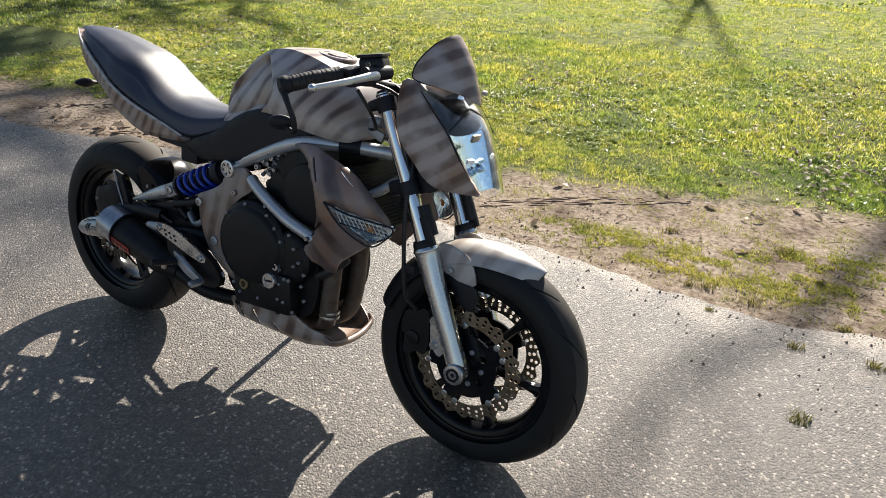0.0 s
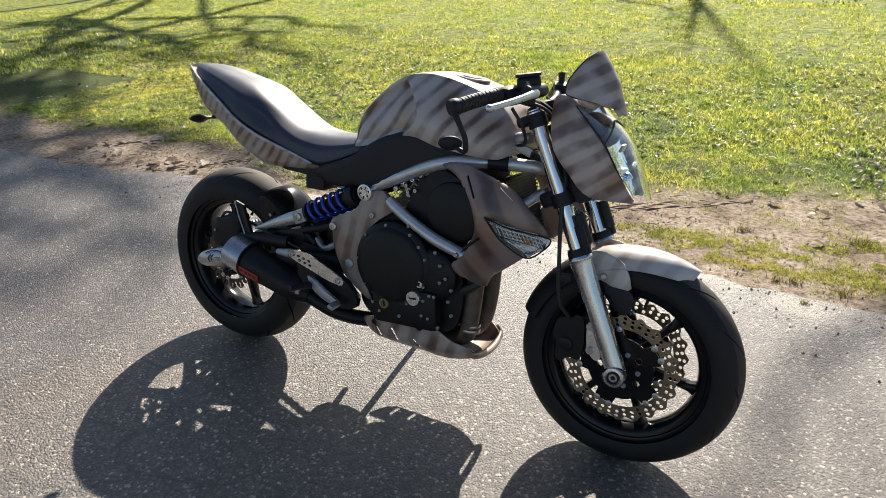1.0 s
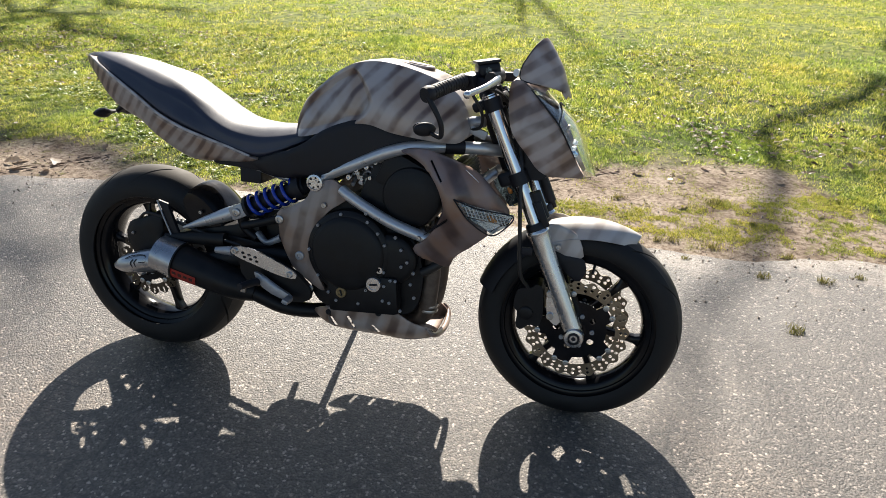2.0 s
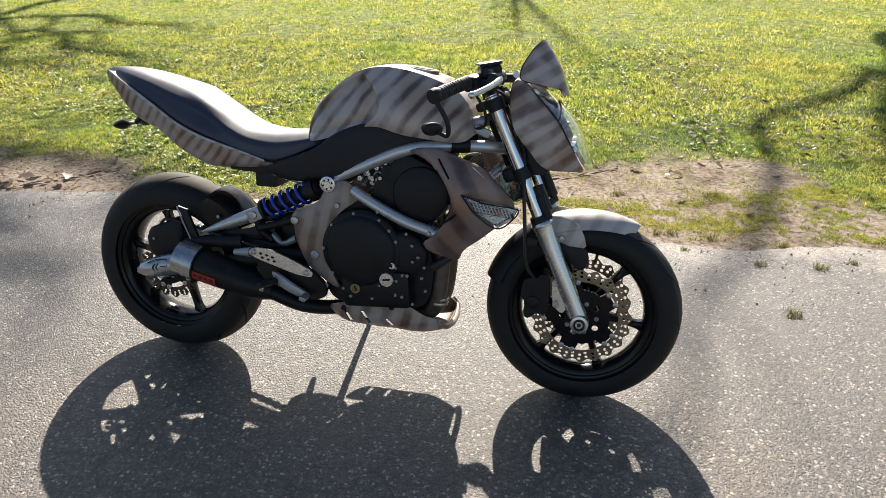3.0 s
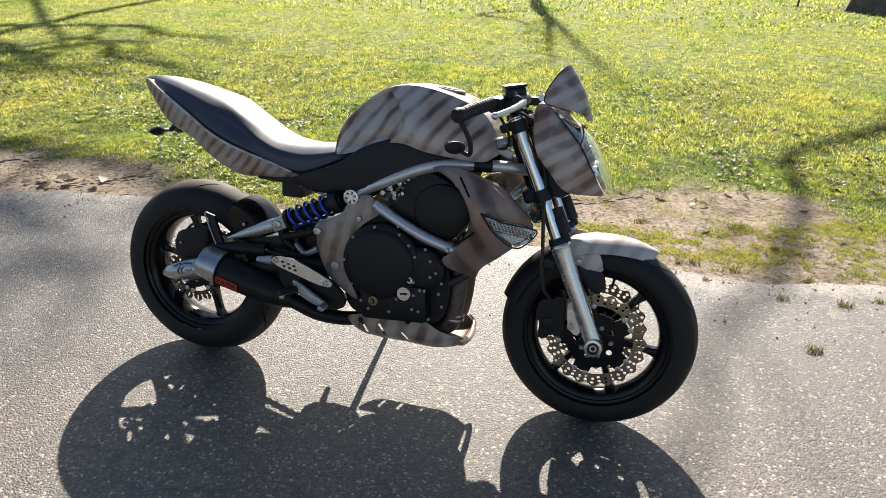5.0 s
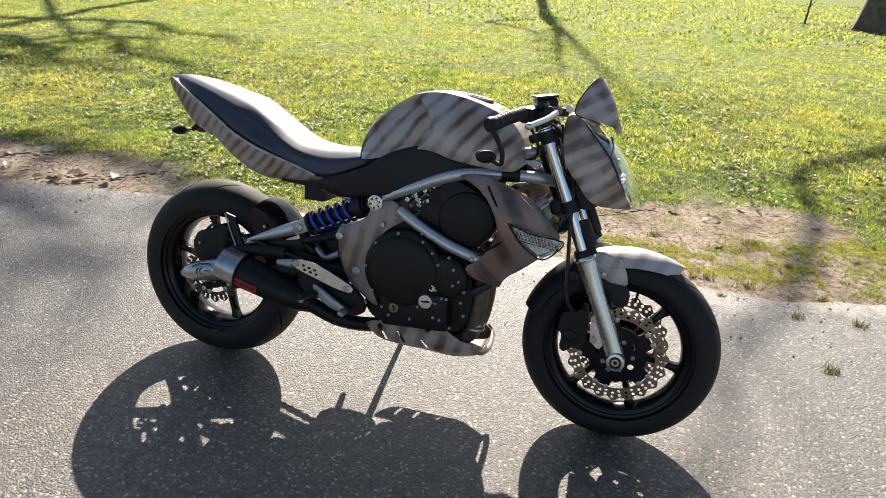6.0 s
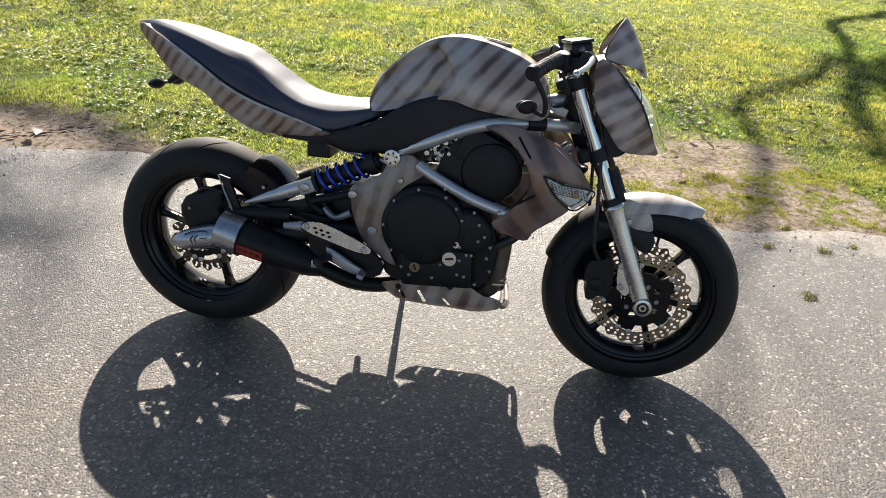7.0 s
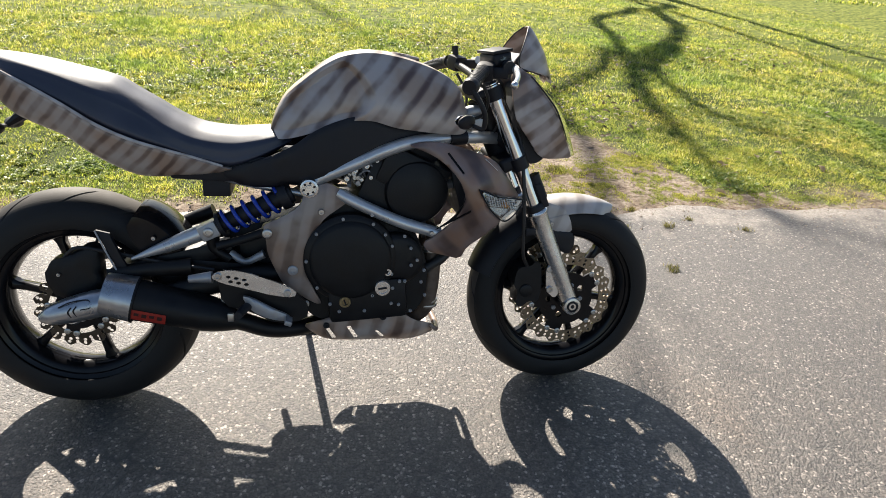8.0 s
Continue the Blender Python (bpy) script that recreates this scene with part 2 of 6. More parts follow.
def panel(outline, depth, thick=0.004, holes=(), step=0.012, lip=0.0):
    """A sheet in the side view (x, z), bent by depth(x, z) -> y, with thickness and holes; lip: how far its rim curls inwards."""
    loops = [list(outline), *[list(h) for h in holes]]
    verts, edges = [], []
    for lp in loops:
        k = len(verts)
        verts += [Vector(p) for p in lp]
        edges += [(k + i, k + (i + 1) % len(lp)) for i in range(len(lp))]
    rim = len(loops[0])
    xs, zs = [p[0] for p in loops[0]], [p[1] for p in loops[0]]
    z = min(zs) + step / 2
    edge_pts = np.array([p[:] for p in verts])
    odd = 0
    while z < max(zs):
        x = min(xs) + step * (0.5 + 0.5 * odd)
        while x < max(xs):
            if inside(loops[0], x, z) and not any(inside(h, x, z) for h in loops[1:]):
                if np.min(np.hypot(edge_pts[:, 0] - x, edge_pts[:, 1] - z)) > step * 0.45:
                    verts.append(Vector((x, z)))
            x += step
        z += step * 0.87
        odd = 1 - odd
    pts, _, faces, *_ = delaunay_2d_cdt(verts, edges, [], 1, 1e-6)
    bm = bmesh.new()
    dist = [float(np.min(np.hypot(edge_pts[:rim, 0] - p[0], edge_pts[:rim, 1] - p[1]))) for p in pts]

    def y_at(i):
        p = pts[i]
        curl = lip * max(0.0, 1 - dist[i] / (step * 1.5)) ** 2 if lip else 0.0
        return depth(p[0], p[1]) + curl

    front = [bm.verts.new((p[0], y_at(i), p[1])) for i, p in enumerate(pts)]
    back = [bm.verts.new((p[0], y_at(i) + thick, p[1])) for i, p in enumerate(pts)]
    count = {}
    for f in faces:
        cx, cz = sum(pts[i][0] for i in f) / 3, sum(pts[i][1] for i in f) / 3
        if not inside(loops[0], cx, cz) or any(inside(h, cx, cz) for h in loops[1:]):
            continue
        bm.faces.new([front[i] for i in f])
        bm.faces.new([back[i] for i in reversed(f)])
        for a, b in ((f[0], f[1]), (f[1], f[2]), (f[2], f[0])):
            count[(a, b)] = 1
    for a, b in count:
        if (b, a) not in count:
            bm.faces.new((front[b], front[a], back[a], back[b]))
    bmesh.ops.delete(bm, geom=[v for v in bm.verts if not v.link_faces], context='VERTS')
    return bm


def ring_pts(x, z, r, n=10, rx=1.0):
    return [(x + rx * r * math.cos(2 * math.pi * i / n), z + r * math.sin(2 * math.pi * i / n)) for i in range(n)]


def shell(angles, rings, thick):
    """A curved sheet: rings of points, thickened along its normals."""
    bm = skin(rings, closed=False, caps=False)
    bmesh.ops.recalc_face_normals(bm, faces=bm.faces)
    bmesh.ops.solidify(bm, geom=bm.faces[:], thickness=thick)
    return bm


def bolt(x, y, z, r, material, parent, label="", h=0.006, name="bolt"):
    """A cap screw with a socket, its head towards -y."""
    bm = lathe([(r, h), (r, 0.0015), (r * 0.85, 0), (r * 0.5, 0), (r * 0.45, h * 0.5)], (x, y - h, z), "y", 14)
    return part(name, bm, material, parent, label)


# ---- the motorcycle, leaning on its side stand ----
LEAN = 9.5
bike = new("motorcycle")
bike.matrix_world = pose(0, 0, 0, -LEAN, 0, 0)
tagged(bike, "naked motorcycle in streaked taupe paint leaning on its side stand", "motorcycle")
REAR, FRONT = Vector((-0.007, 0, 0.317)), Vector((1.395, 0, 0.300))


def wheel(name, c, radius, width, spoke_at, groove, label):
    w = new(name)
    w.parent = bike
    w.location = c
    tagged(w, label)
    # tyre: rounded crown, sidewall, bead; grooves pressed into the crown
    step = 60
    half, n, seg = width / 2, 44, groove * 60
    inner = 0.222
    rings = []
    for j in range(seg):
        ring = []
        for i in range(n + 1):
            u = -1 + 2 * i / n
            a = 2 * math.pi * j / seg + 0.75 * abs(u)
            ang = u * radians(112)
            y = half * math.sin(ang)
            r = (radius - half * 0.92) + half * 0.92 * math.cos(ang)
            if abs(u) > 0.86:
                r = max(r, inner)
            long = (j // step) % 2 == 0
            reach = max(0.0, min(1.0, (abs(u) - 0.10) / 0.05, ((0.64 if long else 0.46) - abs(u)) / 0.08))
            col = (j + (step // 2 if u > 0 else 0)) % step
            if col in (28, 29, 30):
                r -= 0.008 * reach
            ring.append(Vector((r * math.cos(a), y, r * math.sin(a))))
        rings.append(ring)
    rings.append(rings[0])
    bm = skin(rings, closed=False, caps=False)
    bmesh.ops.remove_doubles(bm, verts=bm.verts, dist=1e-5)
    tyre = part("tyre", bm, M_RUBBER, w, "worn black rubber tyre")
    tyre.data.materials.append(M_TREAD)
    for f in tyre.data.polygons:
        if math.hypot(f.center.x, f.center.z) > radius - half * 0.20:
            f.material_index = 1
    h = half * 0.78
    prof = [(0.226, -h), (0.231, -h * 0.96), (0.229, -h * 0.86), (0.203, -h * 0.8), (0.196, -h * 0.72), (0.190, -h * 0.45), (0.186, -h * 0.1), (0.186, h * 0.1),
            (0.190, h * 0.45), (0.196, h * 0.72), (0.203, h * 0.8), (0.229, h * 0.86), (0.231, h * 0.96), (0.226, h), (0.214, h * 0.92), (0.206, h * 0.5),
            (0.204, 0), (0.206, -h * 0.5), (0.214, -h * 0.92)]
    prof = prof + prof[:1]
    bm = skin([[Vector((r * math.cos(a), y, r * math.sin(a))) for r, y in prof] for a in (2 * math.pi * j / 96 for j in range(97))], closed=False)
    bmesh.ops.remove_doubles(bm, verts=bm.verts, dist=1e-5)
    part("rim", bm, M_RIM, w, "gloss black alloy rim")
    first = None
    for deg in range(0, 360, 60):
        a = radians(deg + spoke_at)
        m = Matrix.Rotation(-a, 4, 'Y')
        if first is None:
            rings = []
            for u in range(9):
                s = u / 8
                x = 0.035 + s * 0.158
                wd = 0.017 - 0.007 * math.sin(s * 2.6) + (0.006 if u == 8 else 0)
                dp = 0.024 - 0.010 * s
                rings.append([Vector((x, dp * sy * k, wd * sz)) for sy, sz, k in
                              ((-1, 0.6, 1), (-0.7, 1, 1), (0.7, 1, 1), (1, 0.6, 1), (1, -0.6, 1), (0.7, -1, 1), (-0.7, -1, 1), (-1, -0.6, 1))])
            first = part("spoke", skin(rings), M_RIM, w)
            first.matrix_basis = m
        else:
            again(first, m, w)
    part("hub", lathe([(0.02, -0.075), (0.03, -0.074), (0.034, -0.05), (0.052, -0.045), (0.054, -0.03), (0.042, -0.02), (0.042, 0.02),
                       (0.054, 0.03), (0.052, 0.045), (0.034, 0.05), (0.03, 0.074), (0.02, 0.075)], (0, 0, 0), "y", 40), M_RIM, w)
    a = radians(spoke_at + 30)
    part("valve", tube([(0.188 * math.cos(a), 0, 0.188 * math.sin(a)), (0.160 * math.cos(a), -0.012, 0.160 * math.sin(a))], [0.005, 0.004, 0.0045], 4, 8), M_HOSE, w)
    return w


def brake_disc(w, y, outer, ring_in, waves, material, label):
    """A wave-edged disc: rows of drilled holes, slots, a black carrier and rivets."""
    n = waves * 12
    outline = []
    for i in range(n):
        a = 2 * math.pi * i / n
        r = outer - 0.0055 + 0.0055 * math.sin(waves * a) ** 1
        outline.append((r * math.cos(a), r * math.sin(a)))
    holes = []
    for k in range(waves):
        a0 = 2 * math.pi * k / waves
        for da, rr in ((0.05, 0.925), (0.21, 0.885), (0.06, 0.842), (0.20, 0.800)):
            a, r = a0 + da * 20 / waves, outer * rr
            holes.append(ring_pts(r * math.cos(a), r * math.sin(a), 0.0052, 8))
    holes.append(ring_pts(0, 0, ring_in, 60))
    d = part("brake_disc", panel(outline, lambda x, z: y - 0.002, 0.004, holes, 0.02), material, w, label, 30)
    carrier = []
    for i in range(80):
        a = 2 * math.pi * i / 80
        r = (ring_in - 0.004) if abs((a * 5 / math.pi) % 2 - 1) < 0.42 else ring_in * 0.78
        carrier.append((r * math.cos(a), r * math.sin(a)))
    cuts = [ring_pts(ring_in * 0.5 * math.cos(b), ring_in * 0.5 * math.sin(b), 0.010, 10) for b in (2 * math.pi * (k + 0.5) / 5 for k in range(5))]
    part("carrier", panel(carrier, lambda x, z: y - 0.004, 0.007, cuts, 0.02), M_RIM, d, "black disc carrier", 30)
    rivet = None
    for k in range(5):
        for off in (-0.16, 0.16):
            a = 2 * math.pi * (k + 0.5) / 5 + off
            x, z = ring_in * 0.99 * math.cos(a), ring_in * 0.99 * math.sin(a)
            if rivet is None:
                rivet = part("rivet", lathe([(0.0085, 0.008), (0.0085, 0.001), (0.007, 0), (0.0035, 0), (0.003, 0.003)], (0, 0, 0), "y", 14), M_STEEL, d)
                rivet.matrix_basis = pose(x, y - 0.007, z)
            else:
                again(rivet, pose(x, y - 0.007, z), d)
    bolt_ob = None
    for k in range(5):
        a = 2 * math.pi * k / 5
        x, z = ring_in * 0.42 * math.cos(a), ring_in * 0.42 * math.sin(a)
        if bolt_ob is None:
            bolt_ob = part("disc_bolt", lathe([(0.007, 0.006), (0.007, 0.001), (0.006, 0), (0.0035, 0), (0.003, 0.003)], (0, 0, 0), "y", 12), M_CAST, d)
            bolt_ob.matrix_basis = pose(x, y - 0.010, z)
        else:
            again(bolt_ob, pose(x, y - 0.010, z), d)


wheel_r = wheel("rear_wheel", REAR, 0.317, 0.158, 45, 12, "wide rear wheel with a worn tyre and black six-spoke rim")
wheel_f = wheel("front_wheel", FRONT, 0.300, 0.118, 50, 12, "front wheel with black six-spoke rim and twin wave brake discs")
for yy in (-0.066, 0.066):
    brake_disc(wheel_f, yy, 0.152, 0.112, 20, M_DISC, "wave-edged drilled steel brake disc, brownish in the shade")
brake_disc(wheel_r, -0.078, 0.112, 0.075, 16, M_DISC_DARK, "small drilled rear brake disc")

# fuel tank
TANK = [  # x, bottom, top, half width, shoulder height 0..1
    (0.512, 0.790, 0.811, 0.050), (0.525, 0.788, 0.850, 0.082), (0.552, 0.790, 0.897, 0.108), (0.602, 0.803, 0.943, 0.123),
    (0.654, 0.822, 0.983, 0.134), (0.705, 0.842, 1.009, 0.145), (0.773, 0.848, 1.020, 0.158), (0.841, 0.832, 1.014, 0.164),
    (0.909, 0.824, 0.997, 0.166), (0.960, 0.819, 0.977, 0.162), (1.004, 0.816, 0.949, 0.150), (1.030, 0.820, 0.911, 0.132), (1.046, 0.836, 0.866, 0.100)]


CREST = [(0.800, 0.700), (0.847, 0.741), (0.878, 0.774), (0.909, 0.789), (0.933, 0.779), (0.962, 0.758), (0.987, 0.728), (1.01, 0.69)]


def tank_ring(x):
    """Bottom, a convex side up to a sharp shoulder, and a flat crown; a knee scoop lies behind the crest."""
    zb, zt, w = blend(TANK, x)
    h = zt - zb
    side = curve([Vector((0, 0.93 * w, zb)), Vector((0, 0.99 * w, zb + 0.12 * h)), Vector((0, w, zb + 0.30 * h)), Vector((0, 0.945 * w, zb + 0.50 * h)),
                  Vector((0, 0.80 * w, zb + 0.74 * h)), Vector((0, 0.58 * w, zb + 0.975 * h))], 34)
    crown = curve([Vector((0, 0.58 * w, zb + 0.975 * h)), Vector((0, 0.36 * w, zb + 0.995 * h)), Vector((0, 0, zt))], 10)[1:]
    half = []
    for p in side:
        u = max(0.0, min(1.0, (blend(CREST, p.z)[0] - x) / 0.030))
        rim = max(0.0, min(1.0, (zt - 0.012 - p.z) / 0.022)) * max(0.0, min(1.0, (p.z - zb) / 0.02))
        half.append(Vector((x, p.y - (0.030 - 0.045 * max(0.0, 0.70 - x)) * u * u * (3 - 2 * u) * rim, p.z)))
    half += [Vector((x, p.y, p.z)) for p in crown]
    other = [Vector((p.x, -p.y, p.z)) for p in half[-2::-1]]
    return half + other


tank = part("fuel_tank", skin([tank_ring(0.512 + 0.534 * i / 210) for i in range(211)]), M_BODY, bike, "matt taupe fuel tank with soft brown streaks", 28)
cap_c = Vector((0.865, 0, 1.0075))
bm = lathe([(0.052, -0.006), (0.052, 0.002), (0.049, 0.005), (0.040, 0.005), (0.039, 0.003), (0.028, 0.003), (0.026, 0.007), (0.004, 0.007)], (0, 0, 0), "z", 40)
bmesh.ops.transform(bm, matrix=pose(cap_c.x, 0, cap_c.z, 0, 8, 0), verts=bm.verts)
part("filler_cap", bm, M_BODY, tank)

# seat
SEAT = [  # x, bottom, top, half width
    (-0.178, 0.962, 0.974, 0.030), (-0.162, 0.950, 0.983, 0.050), (-0.108, 0.930, 0.981, 0.084), (-0.044, 0.900, 0.972, 0.107), (0.042, 0.855, 0.953, 0.125),
    (0.090, 0.826, 0.942, 0.134), (0.134, 0.800, 0.928, 0.134), (0.180, 0.780, 0.900, 0.131), (0.227, 0.764, 0.872, 0.128), (0.275, 0.750, 0.842, 0.125),
    (0.332, 0.728, 0.818, 0.122), (0.412, 0.712, 0.808, 0.116), (0.480, 0.730, 0.810, 0.104), (0.540, 0.760, 0.813, 0.088), (0.568, 0.775, 0.806, 0.070)]


def seat_ring(x):
    """Flank up to a firm edge, then a gently domed top; the pillion's edge lies further in."""
    zb, zt, w = blend(SEAT, x)
    h = zt - zb
    u = max(0.0, min(1.0, (0.30 - x) / 0.30))
    step = math.exp(-((x - 0.19) / 0.055) ** 2)
    ce = 0.95 - 0.07 * u - 0.08 * step
    ch = 0.58 + 0.06 * u + 0.05 * step
    side = curve([Vector((0, 0.80 * w, zb)), Vector((0, w, zb + 0.14 * h)), Vector((0, 0.995 * w, zb + 0.30 * h)), Vector((0, (ce + 0.03) * w, zb + (ch - 0.10) * h)), Vector((0, ce * w, zb + ch * h))], 20)
    top = curve([Vector((0, ce * w, zb + ch * h)), Vector((0, (ce - 0.10) * w, zb + (ch + 0.13) * h)), Vector((0, 0.52 * w, zb + 0.93 * h)), Vector((0, 0, zt))], 14)[1:]
    half = [Vector((x, q.y, q.z)) for q in side + top]
    return half + [Vector((x, -q.y, q.z)) for q in half[-2::-1]]


part("seat", skin([seat_ring(-0.178 + 0.746 * i / 120) for i in range(121)]), M_VINYL, bike, "black vinyl one-piece stepped seat", 55)

# tail cowl
COWL = [  # x, bottom, rim, half width at the rim
    (-0.214, 0.945, 0.964, 0.028), (-0.200, 0.930, 0.970, 0.042), (-0.172, 0.908, 0.966, 0.062), (-0.140, 0.878, 0.953, 0.082), (-0.098, 0.838, 0.936, 0.101), (-0.045, 0.812, 0.910, 0.119),
    (0.019, 0.786, 0.876, 0.133), (0.076, 0.744, 0.840, 0.141), (0.123, 0.716, 0.812, 0.141), (0.171, 0.693, 0.790, 0.139),
    (0.210, 0.685, 0.775, 0.136), (0.325, 0.688, 0.742, 0.130), (0.385, 0.697, 0.722, 0.126), (0.415, 0.706, 0.714, 0.122)]
rings = []
for i in range(81):
    x = -0.2137 + 0.6287 * i / 80
    zb, zr, w = blend(COWL, x)
    ring = []
    side = [(1.0, 1.0), (1.015, 0.94), (1.0, 0.85), (0.96, 0.6), (0.90, 0.35), (0.82, 0.15), (0.70, 0.03), (0.5, 0.0)]
    for k, hgt in side:
        ring.append(Vector((x, -w * k, zb + (zr - zb) * hgt)))
    ring += [Vector((p.x, -p.y, p.z)) for p in reversed(ring)]
    ring += [Vector((x, w * 0.9, zr)), Vector((x, -w * 0.9, zr))]
    rings.append(ring)
part("tail_cowl", skin(rings), M_COWL, bike, "matt taupe tail cowl with brown tiger streaks", 50)
part("tail_tip", block((0.030, 0.05, 0.012), (-0.198, 0, 0.972), 0.004, (0, -14, 0)), M_FENDER, bike)
for s in (-1, 1):
    pts = []
    for k in range(9):
        x = -0.186 + 0.581 * k / 8
        zb, zr, w = blend(COWL, x)
        pts.append((x, s * (w * 0.985), zr + 0.002))
    part("pale_seam_line", tube(pts, [0.002, 0.0045, 0.0045, 0.0045, 0.003], 60, 8), M_FENDER, bike, "pale line along the seat edge")

# number plate bracket with a small indicator
part("plate_bracket", tube([(-0.06, 0, 0.86), (-0.105, 0, 0.825), (-0.145, 0, 0.797)], [0.022, 0.016, 0.008], 8, 8), M_PLASTIC, bike)
for s in (-1, 1):
    part("rear_indicator", tube([(-0.145, 0.012 * s, 0.798), (-0.150, 0.055 * s, 0.797), (-0.150, 0.098 * s, 0.798)], [0.005, 0.007, 0.014, 0.016, 0.012, 0.004], 12, 12, 1.4), M_PLASTIC, bike)

# black side covers between seat, tank and frame
COVER = [(0.385, 0.702), (0.44, 0.722), (0.50, 0.742), (0.572, 0.775), (0.62, 0.812), (0.665, 0.836), (0.73, 0.858), (0.77, 0.857), (0.846, 0.834), (0.93, 0.826),
         (0.985, 0.818), (0.96, 0.792), (0.876, 0.780), (0.81, 0.757), (0.73, 0.718), (0.65, 0.690), (0.56, 0.672), (0.485, 0.662), (0.42, 0.672)]
bm = panel(rounded(COVER, 1), lambda x, z: -0.112 - 0.030 * math.sin(math.pi * max(0, min(1, (x - 0.38) / 0.6))) + 0.12 * max(0, 0.76 - z) ** 1.2, 0.004, (), 0.016, 0.006)
part("side_cover", mirrored(bm), M_PLASTIC, bike, "matt black plastic side cover")
part("side_cover", bm, M_PLASTIC, bike, "matt black plastic side cover")
part("seat_subframe", block((0.40, 0.205, 0.075), (0.46, 0, 0.708), 0.012, (0, 3, 0)), M_PLASTIC, bike)
part("air_box", block((0.34, 0.20, 0.12), (0.80, 0, 0.79), 0.02), M_PLASTIC, bike)
part("battery_box", block((0.072, 0.13, 0.055), (0.370, -0.01, 0.655), 0.006), M_PLASTIC, bike)
for s in (-1, 1):
    part("subframe_tube", tube([(0.60, 0.09 * s, 0.640), (0.45, 0.085 * s, 0.668), (0.33, 0.08 * s, 0.700)], 0.010, 12, 10), M_FRAME, bike)

# frame
for s in (-1, 1):
    part("upper_frame_tube", tube([(0.600, 0.108 * s, 0.660), (0.647, 0.118 * s, 0.692), (0.731, 0.130 * s, 0.731), (0.813, 0.136 * s, 0.769), (0.877, 0.138 * s, 0.791),
                                   (0.941, 0.132 * s, 0.800), (1.000, 0.110 * s, 0.803), (1.083, 0.072 * s, 0.800), (1.145, 0.035 * s, 0.792)], 0.0175, 48, 18), M_FRAME, bike, "silver painted frame tube")
    part("lower_frame_tube", tube([(0.690, 0.128 * s, 0.652), (0.720, 0.138 * s, 0.637), (0.776, 0.150 * s, 0.612), (0.862, 0.160 * s, 0.577), (0.965, 0.158 * s, 0.545)], 0.0165, 36, 18), M_FRAME, bike, "silver painted frame tube")
    part("frame_clamp", tube([(0.985, 0.118 * s, 0.803), (1.035, 0.096 * s, 0.803)], 0.0205, 4, 18), M_PLASTIC, bike)
    part("frame_down_tube", tube([(1.12, 0.03 * s, 0.73), (1.05, 0.07 * s, 0.68), (0.93, 0.115 * s, 0.66)], 0.014, 12, 12), M_FRAME, bike)
part("steering_head", tube([(1.095, 0, 0.900), (1.185, 0, 0.705)], 0.036, 8, 24), M_PLASTIC, bike)

GUSSET = [(0.486, 0.566), (0.545, 0.592), (0.585, 0.616), (0.600, 0.650), (0.630, 0.672), (0.665, 0.682), (0.700, 0.662), (0.722, 0.636), (0.690, 0.612), (0.655, 0.588), (0.627, 0.553),
          (0.609, 0.508), (0.602, 0.465), (0.606, 0.425), (0.622, 0.375), (0.644, 0.336), (0.628, 0.334), (0.588, 0.360), (0.541, 0.396), (0.520, 0.44), (0.500, 0.490), (0.498, 0.53)]
bm = panel(rounded(GUSSET, 1), lambda x, z: -0.140 - 0.010 * math.sin((z - 0.33) * 9), 0.010, (), 0.014, 0.004)
part("frame_bracket", mirrored(bm), M_GUSSET, bike)
gus = part("frame_bracket", bm, M_GUSSET, bike, "streaked taupe frame bracket plate")
for x, z, r in ((0.502, 0.546, 0.013), (0.644, 0.605, 0.008), (0.566, 0.441, 0.014), (0.599, 0.341, 0.010)):
    bolt(x, -0.148, z, r, M_CAST if r > 0.0135 else M_STEEL, gus)
part("pivot_boss", tube([(0.502, -0.10, 0.546), (0.502, -0.146, 0.546)], 0.018, 3, 20), M_PLASTIC, gus)
hubc = part("frame_bolt_cover", lathe([(0.010, 0.05), (0.025, 0.045), (0.026, 0.006), (0.024, 0.001), (0.019, 0.0), (0.018, 0.003), (0.010, 0.003), (0.009, 0.0), (0.002, 0.0)], (0.613, -0.150, 0.668), "y", 36), M_ALU, bike, "round drilled aluminium bolt cover")
for k in range(6):
    a = math.pi * k / 3 + 0.3
    part("hole", lathe([(0.0035, 0.0), (0.0033, -0.0006)], (0.613 + 0.0145 * math.cos(a), -0.1468, 0.668 + 0.0145 * math.sin(a)), "y", 10), M_PLASTIC, hubc)

# engine
eng = new("engine")
eng.parent = bike
tagged(eng, "black painted twin-cylinder engine with bright bolts")
CASE = [(0.585, 0.335), (0.60, 0.44), (0.605, 0.53), (0.65, 0.600), (0.70, 0.625), (0.80, 0.60), (0.88, 0.57), (0.925, 0.50), (0.945, 0.42), (0.935, 0.33), (0.90, 0.285), (0.72, 0.262), (0.62, 0.285)]
bm = panel(rounded(CASE, 2), lambda x, z: -0.120, 0.240, (), 0.03)
part("crankcase", bm, M_ENGINE, eng)
part("clutch_cover", lathe([(0.128, 0.055), (0.128, 0.020), (0.122, 0.013), (0.112, 0.011), (0.108, 0.004), (0.098, 0.000), (0.040, -0.003), (0.004, -0.003)], (0.722, -0.172, 0.470), "y", 64), M_ENGINE, eng)
part("pump_cover", lathe([(0.075, 0.05), (0.075, 0.016), (0.069, 0.009), (0.058, 0.006), (0.02, 0.004), (0.004, 0.004)], (0.850, -0.160, 0.465), "y", 48), M_ENGINE, eng)
